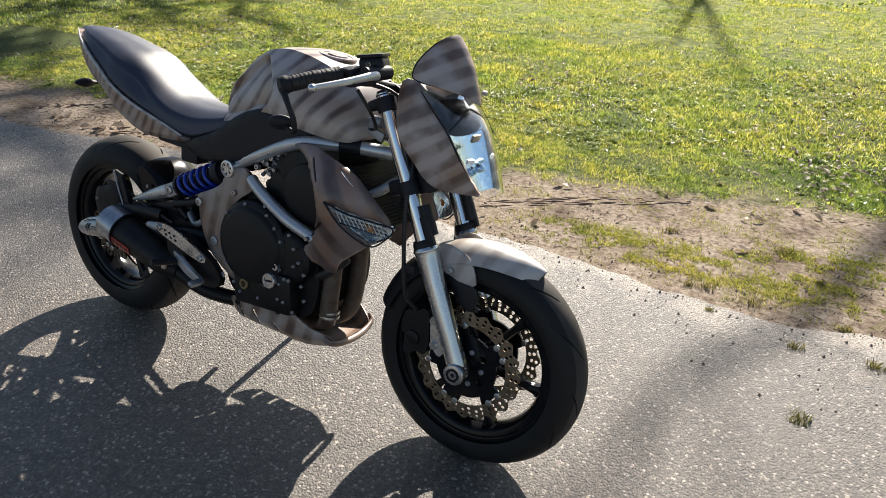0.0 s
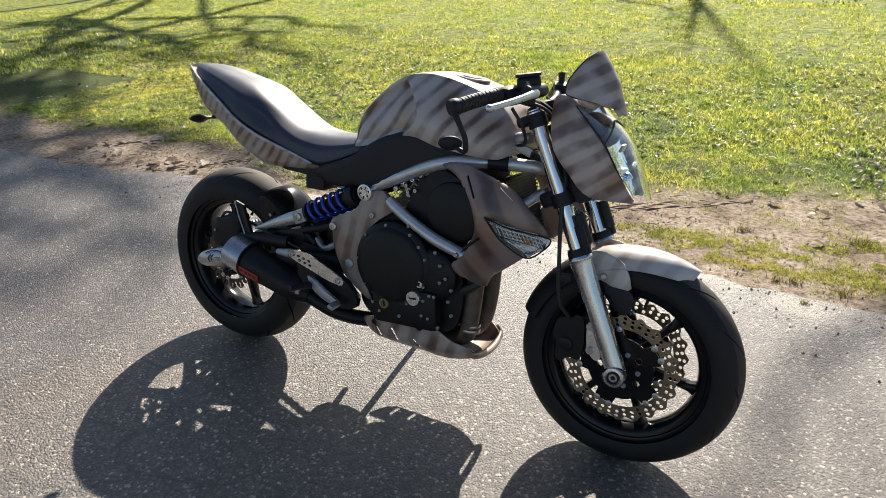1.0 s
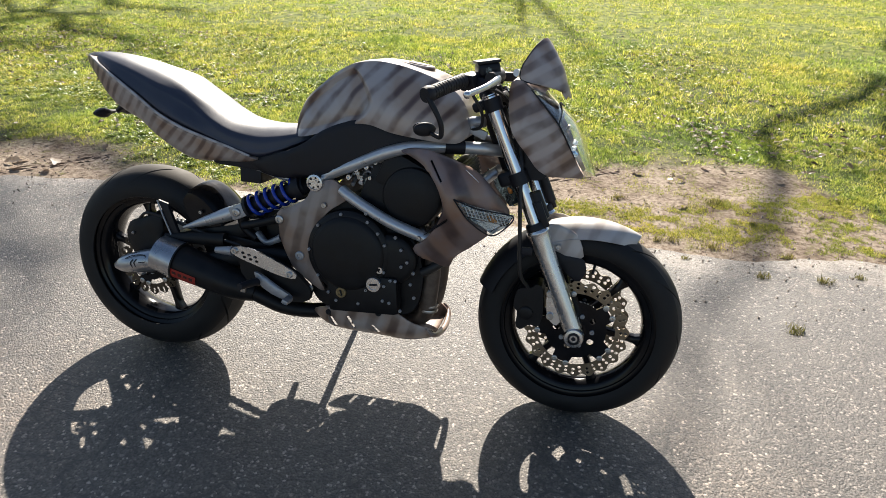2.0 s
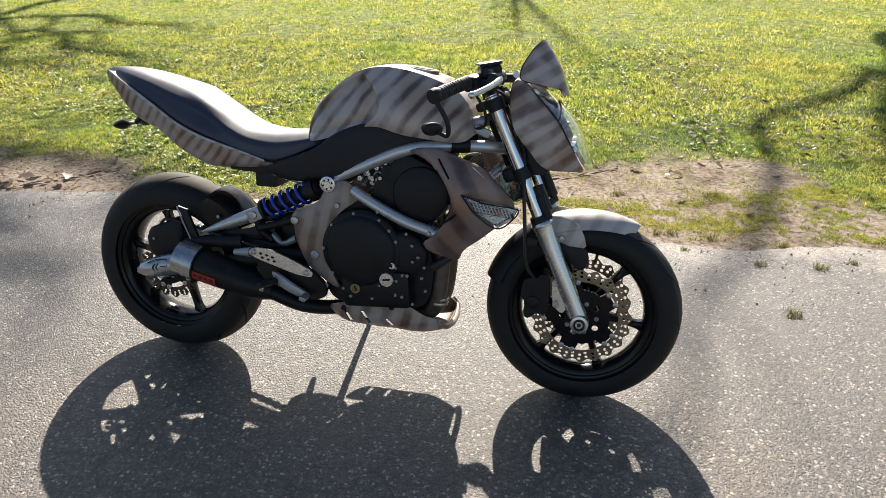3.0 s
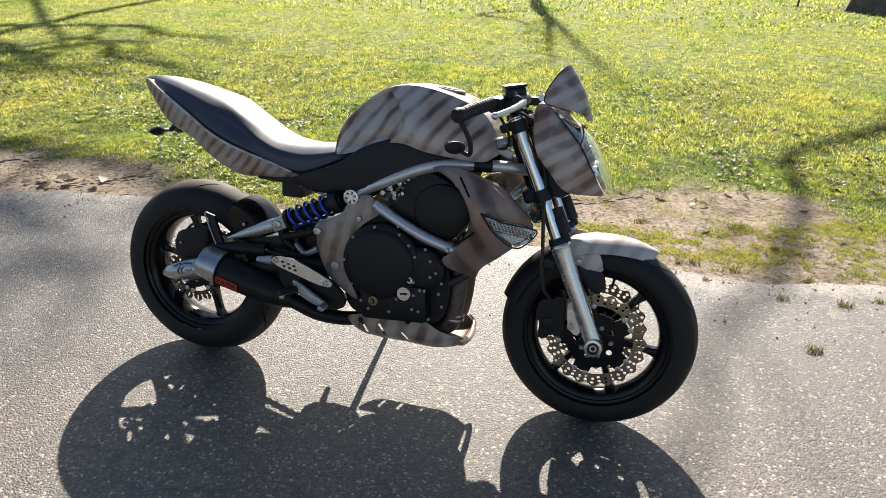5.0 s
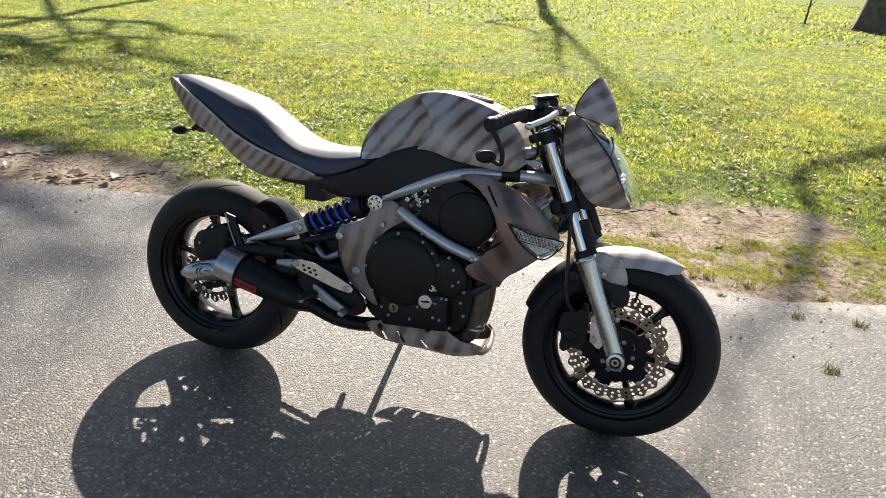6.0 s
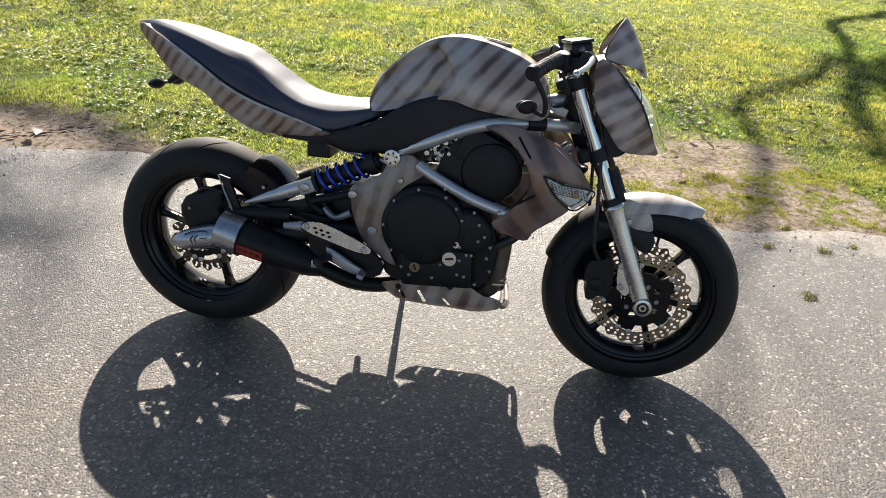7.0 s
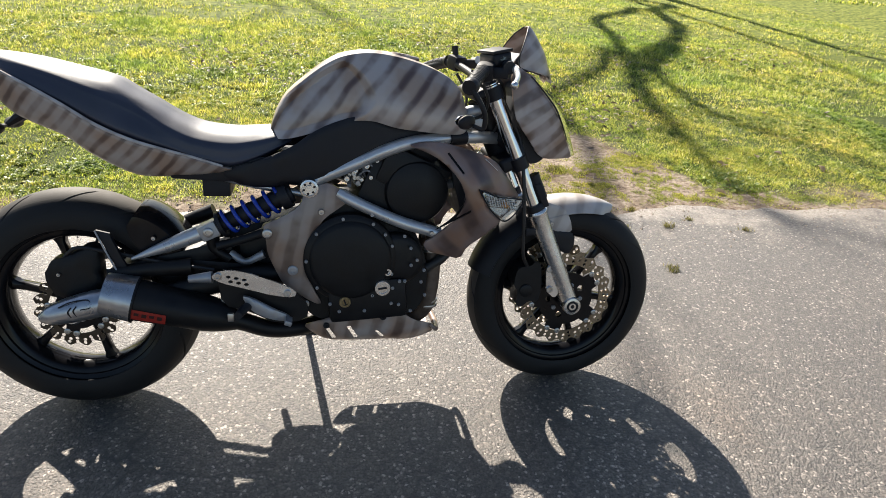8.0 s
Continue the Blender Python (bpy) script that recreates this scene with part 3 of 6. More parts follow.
part("lower_cover", block((0.22, 0.05, 0.12), (0.77, -0.140, 0.350), 0.016, (0, -4, 0)), M_ENGINE, eng)
part("cylinder_block", block((0.20, 0.25, 0.16), (0.845, 0, 0.635), 0.014, (0, 24, 0)), M_ENGINE, eng)
part("cylinder_head", block((0.19, 0.27, 0.11), (0.893, 0, 0.700), 0.018, (0, 24, 0)), M_ENGINE, eng)
part("ignition_cover", lathe([(0.088, 0.09), (0.088, 0.02), (0.082, 0.010), (0.070, 0.006), (0.02, 0.002), (0.003, 0.002)], (0.902, -0.150, 0.655), "y", 48), M_ENGINE, eng)
part("timing_plug", lathe([(0.0225, 0.02), (0.0225, 0.002), (0.021, 0), (0.015, 0), (0.0148, 0.002), (0.002, 0.002)], (0.809, -0.178, 0.392), "y", 32), M_ALU, eng, "bright slotted engine plug")
part("plug_slot", block((0.024, 0.003, 0.005), (0.809, -0.1775, 0.392), 0.001, (0, -8, 0), 1), M_PLASTIC, eng)
part("sight_plug", lathe([(0.0165, 0.02), (0.0165, 0.002), (0.015, 0), (0.010, 0), (0.009, 0.003), (0.002, 0.003)], (0.706, -0.170, 0.350), "y", 24), M_BRASS, eng, "dull brass oil sight plug")
part("plug_slot", block((0.018, 0.003, 0.004), (0.706, -0.1695, 0.350), 0.001, (0, 70, 0), 1), M_PLASTIC, eng)
part("timing_plug", lathe([(0.0105, 0.02), (0.0105, 0.002), (0.010, 0), (0.006, 0), (0.005, 0.003), (0.002, 0.003)], (0.824, -0.170, 0.436), "y", 20), M_ALU, eng)
for k in range(9):
    a = radians(-60 + 40 * k)
    bolt(0.722 + 0.120 * math.cos(a), -0.160, 0.470 + 0.120 * math.sin(a), 0.0046, M_CAST, eng)
for x, z in ((0.838, 0.388), (0.857, 0.408), (0.872, 0.408), (0.905, 0.47), (0.918, 0.405), (0.888, 0.455), (0.856, 0.338), (0.835, 0.342), (0.890, 0.318), (0.760, 0.322), (0.815, 0.545), (0.778, 0.600),
             (0.886, 0.505), (0.868, 0.540), (0.925, 0.440), (0.930, 0.365), (0.665, 0.345), (0.690, 0.322)):
    bolt(x, -0.163, z, 0.0048, M_CAST, eng)
# throttle bodies, hoses and clamps behind the frame tube
part("throttle_body", tube([(0.742, -0.05, 0.665), (0.800, -0.06, 0.720)], [0.030, 0.026, 0.030], 8, 20), M_CAST, eng)
part("injector", tube([(0.77, -0.085, 0.72), (0.745, -0.09, 0.735)], 0.010, 6, 12), M_STEEL, eng)
for x, z, r in ((0.735, 0.690, 0.007), (0.755, 0.722, 0.009), (0.790, 0.733, 0.007), (0.800, 0.695, 0.008), (0.728, 0.712, 0.006), (0.775, 0.658, 0.006)):
    bolt(x, -0.105, z, r, M_STEEL, eng, name="hose_clamp")
part("linkage", block((0.05, 0.006, 0.022), (0.770, -0.098, 0.690), 0.002, (0, -35, 0), 1), M_STEEL, eng)
for pts in (((0.74, -0.10, 0.73), (0.76, -0.112, 0.70), (0.79, -0.11, 0.66), (0.83, -0.12, 0.62)), ((0.80, -0.10, 0.75), (0.83, -0.115, 0.745), (0.87, -0.12, 0.735), (0.92, -0.10, 0.745)),
            ((0.83, -0.11, 0.76), (0.80, -0.115, 0.73), (0.79, -0.118, 0.69), (0.80, -0.11, 0.64)), ((0.70, -0.09, 0.69), (0.75, -0.105, 0.705), (0.80, -0.10, 0.74), (0.86, -0.09, 0.76))):
    part("hose", tube(pts, 0.006, 18, 8), M_HOSE, eng)
rc = random.Random(21)
for k in range(22):
    x, z = rc.uniform(0.715, 0.85), rc.uniform(0.645, 0.765)
    if z > 0.70 + (x - 0.715) * 0.55:
        z -= 0.05
    if k % 3 == 0:
        part("fitting", tube([(x, -0.085, z), (x + rc.uniform(-0.02, 0.02), -0.118, z + rc.uniform(-0.02, 0.02))], [0.007, 0.005, 0.006], 5, 10), M_CAST, eng)
    elif k % 3 == 1:
        bolt(x, -0.110, z, rc.uniform(0.004, 0.008), M_STEEL, eng)
    else:
        part("cable", tube([(x, -0.10, z), (x + 0.03, -0.120, z + rc.uniform(-0.03, 0.03)), (x + 0.07, -0.11, z + rc.uniform(-0.04, 0.03))], 0.0032, 12, 6), M_HOSE if k % 2 else M_CAST, eng)
for x, z, r in ((0.735, 0.715, 0.007), (0.765, 0.727, 0.008), (0.776, 0.696, 0.006), (0.752, 0.690, 0.005), (0.712, 0.692, 0.008), (0.746, 0.744, 0.005), (0.792, 0.742, 0.006)):
    bolt(x, -0.124, z, r, M_ALU, eng, h=0.012)
for pts in (((0.800, -0.120, 0.742), (0.830, -0.130, 0.757), (0.872, -0.128, 0.756), (0.90, -0.118, 0.745)), ((0.812, -0.118, 0.728), (0.845, -0.130, 0.742), (0.885, -0.128, 0.738))):
    part("fuel_line", tube(pts, 0.0032, 16, 8), M_STEEL, eng)
part("plug_lead", tube([(0.85, -0.10, 0.742), (0.89, -0.118, 0.748), (0.93, -0.11, 0.730)], 0.004, 12, 8), M_STEEL, eng)

# exhaust: headers, mid pipe, silencer with end cap and tip
exh = new("exhaust")
exh.parent = bike
tagged(exh, "black exhaust with brown header pipes and a grey tapered tip")
for y in (-0.085, 0.035):
    part("header_pipe", tube([(0.925, y, 0.545), (0.962, y, 0.520), (0.962, y, 0.44), (0.955, y, 0.34), (0.938, y * 0.8, 0.275), (0.89, y * 0.6, 0.245), (0.80, y * 0.4, 0.240)],
                             [0.022, 0.025, 0.026, 0.026, 0.022, 0.020], 48, 16), M_WRAP, exh, "heat-stained brown header pipe")
    part("header_flange", lathe([(0.030, -0.004), (0.031, 0), (0.030, 0.006)], (0.930, y, 0.542), "x", 20), M_STEEL, exh)
for z in (0.30, 0.315, 0.475):
    part("pipe_clamp", lathe([(0.0275, -0.004), (0.0285, 0), (0.0275, 0.004)], (0.955, -0.078 if z < 0.4 else -0.085, z), "z", 24), M_STEEL, exh)
part("collector", tube([(0.84, 0.02, 0.246), (0.75, 0.03, 0.246), (0.66, 0.0, 0.242)], [0.03, 0.034, 0.026], 10, 18), M_ENGINE, exh)
part("mid_pipe", tube([(0.66, -0.03, 0.240), (0.58, -0.085, 0.240), (0.499, -0.125, 0.258), (0.42, -0.147, 0.296), (0.38, -0.15, 0.308)], [0.024, 0.024, 0.025, 0.028], 36, 20), M_ENGINE, exh)
part("silencer", tube([(0.420, -0.150, 0.300), (0.385, -0.150, 0.309), (0.340, -0.150, 0.321), (0.240, -0.150, 0.347), (0.140, -0.150, 0.373), (0.118, -0.150, 0.379)],
                      [0.028, 0.040, 0.049, 0.053, 0.0565, 0.0565], 40, 32), M_ENGINE, exh, "matt black round silencer")
part("end_cap", tube([(0.160, -0.150, 0.368), (0.085, -0.150, 0.3875)], [0.0615, 0.0560], 5, 40), M_TIP, exh, "grey metal end cap")
part("cap_rim", tube([(0.163, -0.150, 0.3672), (0.158, -0.150, 0.3685)], 0.0625, 3, 40), M_ENGINE, exh)
tip = part("exhaust_tip", tube([(0.090, -0.152, 0.366), (0.03, -0.153, 0.352), (-0.03, -0.154, 0.336), (-0.074, -0.154, 0.323)], [0.035, 0.037, 0.036, 0.034, 0.030, 0.024, 0.012], 28, 28), M_TIP, exh, "blunt grey exhaust tip")
for k in range(2):
    part("embossed_mark", tube([(0.012 + 0.013 * k, -0.186, 0.364 + 0.003 * k), (0.004 + 0.013 * k, -0.1895, 0.352 + 0.003 * k), (0.010 + 0.013 * k, -0.186, 0.337 + 0.003 * k)], 0.0016, 8, 6), M_PLASTIC, tip)
part("embossed_mark", tube([(-0.020, -0.180, 0.362), (0.010, -0.180, 0.376), (0.052, -0.181, 0.382), (0.058, -0.188, 0.364), (0.034, -0.189, 0.358)], 0.0016, 20, 6), M_PLASTIC, tip)
ax = Vector((-0.298, 0, 0.0775)).normalized()
nrm = Vector((0.0775, 0, 0.298)).normalized()


def on_can(s, deg, r):
    o = Vector((0.240, -0.150, 0.347)) + ax * s
    return o + r * (math.cos(radians(deg)) * Vector((0, -1, 0)) + math.sin(radians(deg)) * nrm)


def sticker(name, s0, s1, d0, d1, r, material, label=""):
    rows_ = [[on_can(s0 + (s1 - s0) * i / 10, d0 + (d1 - d0) * j / 8, r + (s0 + (s1 - s0) * i / 10) * 0.028) for j in range(9)] for i in range(11)]
    return part(name, shell(None, rows_, 0.0008), material, exh, label)


sticker("sticker", -0.005, 0.085, -38, -4, 0.0560, M_RED, "worn red sticker with dark print")
for k in range(4):
    sticker("print_bar", 0.004 + 0.019 * k, 0.016 + 0.019 * k, -24 + 3 * (k % 2), -12, 0.0567, M_STICKER)
part("silencer_bracket", block((0.05, 0.010, 0.04), (0.400, -0.150, 0.352), 0.004), M_STEEL, exh)
bolt(0.398, -0.158, 0.360, 0.009, M_STEEL, exh)

# swing arm, rear shock, hugger, rear brake
for s in (-1, 1):
    part("swing_arm", tube([(0.56, 0.095 * s, 0.415), (0.40, 0.115 * s, 0.405), (0.20, 0.118 * s, 0.360), (0.03, 0.112 * s, 0.322), (-0.04, 0.112 * s, 0.314)], [0.032, 0.032, 0.028, 0.024, 0.020], 30, 14, 0.7), M_ENGINE, bike, "black swing arm")
    part("swing_arm_brace", tube([(0.150, 0.112 * s, 0.468), (0.24, 0.110 * s, 0.502), (0.335, 0.106 * s, 0.540)], [0.004, 0.011, 0.017, 0.021, 0.022], 16, 14), M_FRAME if s < 0 else M_ENGINE, bike, "silver painted swing arm brace" if s < 0 else "black swing arm brace")
    part("axle_lug", lathe([(0.026, 0.012), (0.026, -0.006), (0.020, -0.012), (0.008, -0.012)], (REAR.x, 0.125 * s, REAR.z), "y", 24), M_ALU, bike)
teeth = []
for i in range(172):
    a = 2 * math.pi * i / 172
    r = 0.108 + 0.0045 * (1 if i % 4 in (0, 1) else -1)
    teeth.append((r * math.cos(a), r * math.sin(a)))
cut = [ring_pts(0.078 * math.cos(2 * math.pi * k / 6), 0.078 * math.sin(2 * math.pi * k / 6), 0.016, 12) for k in range(6)]
spr = part("sprocket", panel(teeth, lambda x, z: 0.088, 0.006, cut + [ring_pts(0, 0, 0.040, 24)], 0.03), M_CAST, bike, "steel rear sprocket")
spr.location = REAR
for a, b in (((REAR.x + 0.03, 0.091, REAR.z + 0.104), (0.60, 0.091, 0.445)), ((REAR.x + 0.02, 0.091, REAR.z - 0.104), (0.60, 0.091, 0.375))):
    p, q = Vector(a), Vector(b)
    bm = None
    for i in range(40):
        c = p.lerp(q, (i + 0.5) / 40)
        link = block(((q - p).length / 40 * 1.15, 0.014 if i % 2 else 0.020, 0.014), c, 0.003, (0, -math.degrees(math.atan2(q.z - p.z, q.x - p.x)), 0), 1)
        bm = link if bm is None else joined(bm, link)
    part("chain", bm, M_ENGINE, bike, "dark drive chain")
part("chain_guard", block((0.30, 0.03, 0.012), (0.20, 0.095, 0.47), 0.004, (0, -6, 0)), M_PLASTIC, bike)
part("swing_arm_web", block((0.22, 0.20, 0.05), (0.40, 0, 0.425), 0.015, (0, 6, 0)), M_ENGINE, bike)
part("pivot_casting", block((0.20, 0.16, 0.19), (0.520, 0.0, 0.470), 0.02, (0, -8, 0)), M_ENGINE, bike)
part("linkage_rod", tube([(0.40, -0.095, 0.475), (0.44, -0.11, 0.455), (0.49, -0.115, 0.478)], [0.012, 0.009, 0.012], 10, 10), M_CAST, bike)
part("shock_guard", block((0.17, 0.13, 0.10), (0.425, 0.01, 0.490), 0.02, (0, -20, 0)), M_ENGINE, bike)
part("swing_arm_upper", block((0.30, 0.19, 0.05), (0.26, 0.0, 0.455), 0.014, (0, -14, 0)), M_ENGINE, bike)
part("chain_stay", tube([(0.30, -0.118, 0.445), (0.20, -0.12, 0.44), (0.09, -0.12, 0.43)], [0.024, 0.020, 0.014], 12, 12, 0.7), M_ENGINE, bike)
part("rear_brake_bracket", panel(rounded([(-0.02, 0.31), (0.03, 0.33), (0.035, 0.40), (0.00, 0.455), (-0.05, 0.46), (-0.075, 0.42), (-0.05, 0.36)], 1), lambda x, z: -0.100, 0.012, (), 0.02), M_ENGINE, bike)
cal = part("rear_caliper", panel(rounded([(-0.062, 0.44), (-0.045, 0.468), (0.0, 0.478), (0.042, 0.505), (0.072, 0.49), (0.068, 0.44), (0.072, 0.375), (0.03, 0.35), (-0.045, 0.362), (-0.064, 0.40)], 1), lambda x, z: -0.118 + 0.10 * abs(x + 0.01), 0.045, (), 0.016, 0.008), M_ENGINE, bike, "black rear brake caliper")
part("hugger_stay", panel([(0.071, 0.550), (0.104, 0.541), (0.146, 0.428), (0.116, 0.438)], lambda x, z: -0.122, 0.008, (), 0.012, 0.003), M_PLASTIC, bike, "black hugger stay with a bare metal edge")
part("stay_edge", tube([(0.071, -0.125, 0.550), (0.090, -0.126, 0.500), (0.114, -0.125, 0.440)], 0.0025, 10, 8), M_CAST, bike)
bolt(-0.030, -0.118, 0.430, 0.005, M_STEEL, cal)
part("brake_hose", tube([(-0.02, -0.10, 0.47), (0.02, -0.11, 0.50), (0.09, -0.10, 0.485), (0.22, -0.115, 0.46), (0.36, -0.13, 0.44)], 0.005, 30, 8), M_HOSE, bike)

shock = new("rear_shock")
shock.parent = bike
tagged(shock, "rear shock absorber with a bright blue coil spring")
S0, S1 = Vector((0.350, -0.105, 0.545)), Vector((0.600, -0.105, 0.664))
sd = (S1 - S0).normalized()
s_up = sd.cross(Vector((0, 1, 0))).normalized()
pts = []
for i in range(121):
    u = i / 120
    a = u * 5.4 * 2 * math.pi
    pts.append(S0 + sd * (0.042 + 0.165 * u) + 0.0325 * (math.cos(a) * Vector((0, 1, 0)) + math.sin(a) * s_up))
rings = []
for i, p in enumerate(pts):
    t = (pts[min(i + 1, 120)] - pts[max(i - 1, 0)]).normalized()
    b = t.cross(sd).normalized()
    rings.append([p + 0.0056 * (math.cos(2 * math.pi * k / 10) * b + math.sin(2 * math.pi * k / 10) * b.cross(t)) for k in range(10)])
part("spring", skin(rings), M_BLUE, shock, "bright blue coil spring")
part("damper", tube([S0 + sd * 0.03, S0 + sd * 0.24], [0.022, 0.024, 0.024, 0.026], 10, 20), M_PLASTIC, shock)
part("spring_collar", tube([S0 + sd * 0.205, S0 + sd * 0.232], [0.036, 0.037, 0.036], 6, 28), M_PLASTIC, shock, "black preload collar")
part("spring_seat", tube([S0 + sd * 0.030, S0 + sd * 0.040], 0.036, 3, 28), M_PLASTIC, shock)
part("clevis", block((0.052, 0.050, 0.044), S0, 0.008, (0, -25, 0)), M_CAST, shock, "grey cast lower clevis")
bolt(S0.x, -0.131, S0.z, 0.013, M_STEEL, shock)
part("linkage_arm", tube([(0.355, -0.10, 0.525), (0.36, -0.10, 0.49), (0.40, -0.10, 0.46)], [0.020, 0.014, 0.014], 8, 14), M_ENGINE, shock)
part("torque_arm", tube([(0.37, -0.128, 0.505), (0.44, -0.128, 0.525), (0.500, -0.128, 0.546)], [0.013, 0.012, 0.014], 10, 12), M_ENGINE, bike)

rings = []
for i in range(25):
    a = radians(20 + 38 * i / 24)
    ends = math.sin(math.pi * (i + 0.6) / 25.2) ** 0.4
    ring = []
    for j in range(21):
        v = -1 + 2 * j / 20
        r = 0.320 + 0.030 * ends - 0.026 * min(1.0, abs(v) / 0.8) ** 2.5 - 0.085 * ends * max(0.0, (abs(v) - 0.8) / 0.2)
        ring.append(REAR + Vector((r * math.cos(a), 0.089 * math.copysign(min(1.0, abs(v) / 0.82) ** 0.8, v), r * math.sin(a))))
    rings.append(ring)
hug = part("hugger", shell(None, rings, 0.003), M_RIM, bike, "gloss black rear tyre hugger")
bolt(0.205, -0.096, 0.520, 0.006, M_STEEL, hug)

# rider footrest plate, pegs and brake pedal
PEG = [(0.357, 0.440), (0.372, 0.456), (0.400, 0.460), (0.445, 0.454), (0.52, 0.425), (0.577, 0.397), (0.570, 0.378), (0.516, 0.385), (0.44, 0.408), (0.385, 0.424)]
holes = [ring_pts(0.402 + 0.020 * (k % 3) + 0.005 * (k // 3), 0.441 - 0.0045 * (k % 3) - 0.013 * (k // 3), 0.0042, 8, 1.5) for k in range(6)]
foot = part("footrest_plate", panel(rounded(PEG, 1), lambda x, z: -0.192, 0.006, holes, 0.014), M_ALU, bike, "brushed aluminium heel plate with six slots")
bolt(0.376, -0.192, 0.444, 0.010, M_STEEL, foot)
bolt(0.552, -0.192, 0.392, 0.010, M_STEEL, foot)
part("plate_backing", panel(rounded([(0.38, 0.35), (0.37, 0.43), (0.45, 0.44), (0.56, 0.39), (0.61, 0.34), (0.60, 0.30), (0.52, 0.29), (0.45, 0.33)], 1), lambda x, z: -0.165, 0.02, (), 0.02), M_ENGINE, foot)
part("footpeg", tube([(0.452, -0.170, 0.352), (0.440, -0.215, 0.358), (0.430, -0.265, 0.362)], [0.012, 0.012, 0.010], 10, 12), M_PLASTIC, bike, "black folding footpeg")
part("footrest_plate", mirrored(panel(rounded(PEG, 1), lambda x, z: -0.192, 0.006, (), 0.014)), M_ALU, bike)
part("footrest_hanger", mirrored(panel(rounded([(0.40, 0.33), (0.38, 0.43), (0.45, 0.44), (0.56, 0.39), (0.60, 0.34), (0.52, 0.31)], 1), lambda x, z: -0.165, 0.02, (), 0.02)), M_ENGINE, bike)
part("footpeg", tube([(0.452, 0.170, 0.352), (0.440, 0.215, 0.358), (0.430, 0.265, 0.362)], [0.012, 0.012, 0.010], 10, 12), M_PLASTIC, bike, "black folding footpeg")
part("brake_pedal", panel(rounded([(0.432, 0.386), (0.457, 0.380), (0.515, 0.344), (0.556, 0.324), (0.558, 0.307), (0.505, 0.315), (0.455, 0.342)], 1), lambda x, z: -0.194, 0.010, (), 0.012, 0.003), M_CAST, bike, "dull metal brake pedal")
part("pedal_pad", block((0.020, 0.040, 0.014), (0.553, -0.210, 0.318), 0.004, (0, 20, 0)), M_CAST, bike)
part("peg_hanger", tube([(0.30, -0.17, 0.430), (0.36, -0.175, 0.436)], [0.010, 0.016], 6, 12), M_CAST, bike)
part("small_bracket", block((0.016, 0.01, 0.024), (0.404, -0.200, 0.330), 0.003), M_STEEL, bike)

# radiator with its shrouds and built-in indicators
rad = part("radiator", block((0.045, 0.24, 0.19), (1.035, 0, 0.660), 0.008, (0, -16, 0)), M_PLASTIC, bike, "black radiator")
for k in range(18):
    part("fin", block((0.003, 0.215, 0.004), (1.0845 - 0.0028 * k, 0, 0.585 + 0.0098 * k), 0, (0, -16, 0)), M_ENGINE, rad)
part("radiator_hose", tube([(1.02, -0.10, 0.50), (0.985, -0.12, 0.46), (0.94, -0.12, 0.43)], 0.014, 12, 12), M_HOSE, bike)
SHROUD = [(0.868, 0.788), (0.905, 0.801), (0.960, 0.802), (1.025, 0.787), (1.094, 0.764), (1.145, 0.708), (1.194, 0.642), (1.150, 0.654), (1.102, 0.668), (1.056, 0.687),
          (1.085, 0.634), (1.142, 0.590), (1.095, 0.550), (1.043, 0.509), (1.027, 0.470), (0.975, 0.484), (0.930, 0.496), (0.918, 0.520), (0.956, 0.548), (0.993, 0.595),
          (1.012, 0.635), (1.018, 0.668), (1.000, 0.712), (0.958, 0.755), (0.915, 0.776)]


def shroud_y(x, z):
    return -0.165 - 0.085 * math.exp(-((x - 1.03) / 0.13) ** 2 - ((z - 0.68) / 0.13) ** 2) + 0.15 * max(0.0, x - 1.08)


slits = [[(0.955, 0.562), (1.034, 0.628), (1.031, 0.634), (0.951, 0.568)], [(0.968, 0.776), (1.006, 0.728), (1.011, 0.731), (0.973, 0.780)]]
bm = panel(rounded(SHROUD, 1), shroud_y, 0.005, slits, 0.013, 0.008)
part("radiator_shroud", mirrored(bm), M_SHROUD, bike)
part("radiator_shroud", bm, M_SHROUD, bike, "streaked brown radiator shroud")
bolt(0.940, -0.178, 0.552, 0.006, M_STEEL, bike)
part("shroud_liner", panel(rounded([(0.94, 0.55), (1.03, 0.62), (1.06, 0.68), (1.02, 0.75), (0.98, 0.79), (0.95, 0.78), (1.00, 0.71), (1.02, 0.66), (0.99, 0.60)], 1), lambda x, z: shroud_y(x, z) + 0.014, 0.004, (), 0.02), M_PLASTIC, bike)
part("white_notch_strip", shell(None, [[Vector((1.068 + 0.036 * u + 0.010 * v, shroud_y(1.068 + 0.036 * u, 0.765 - 0.030 * u) - 0.002 + 0.034 * v, 0.766 - 0.030 * u - 0.016 * v * abs(2 * u - 1))) for v in (0, 0.25, 0.5, 0.75, 1)] for u in (k / 8 for k in range(9))], 0.001), M_WHITE, bike, "small white notched strip on the shroud edge")
SIGNAL = [(1.048, 0.691), (1.102, 0.668), (1.150, 0.654), (1.196, 0.641), (1.182, 0.612), (1.142, 0.586), (1.088, 0.632)]
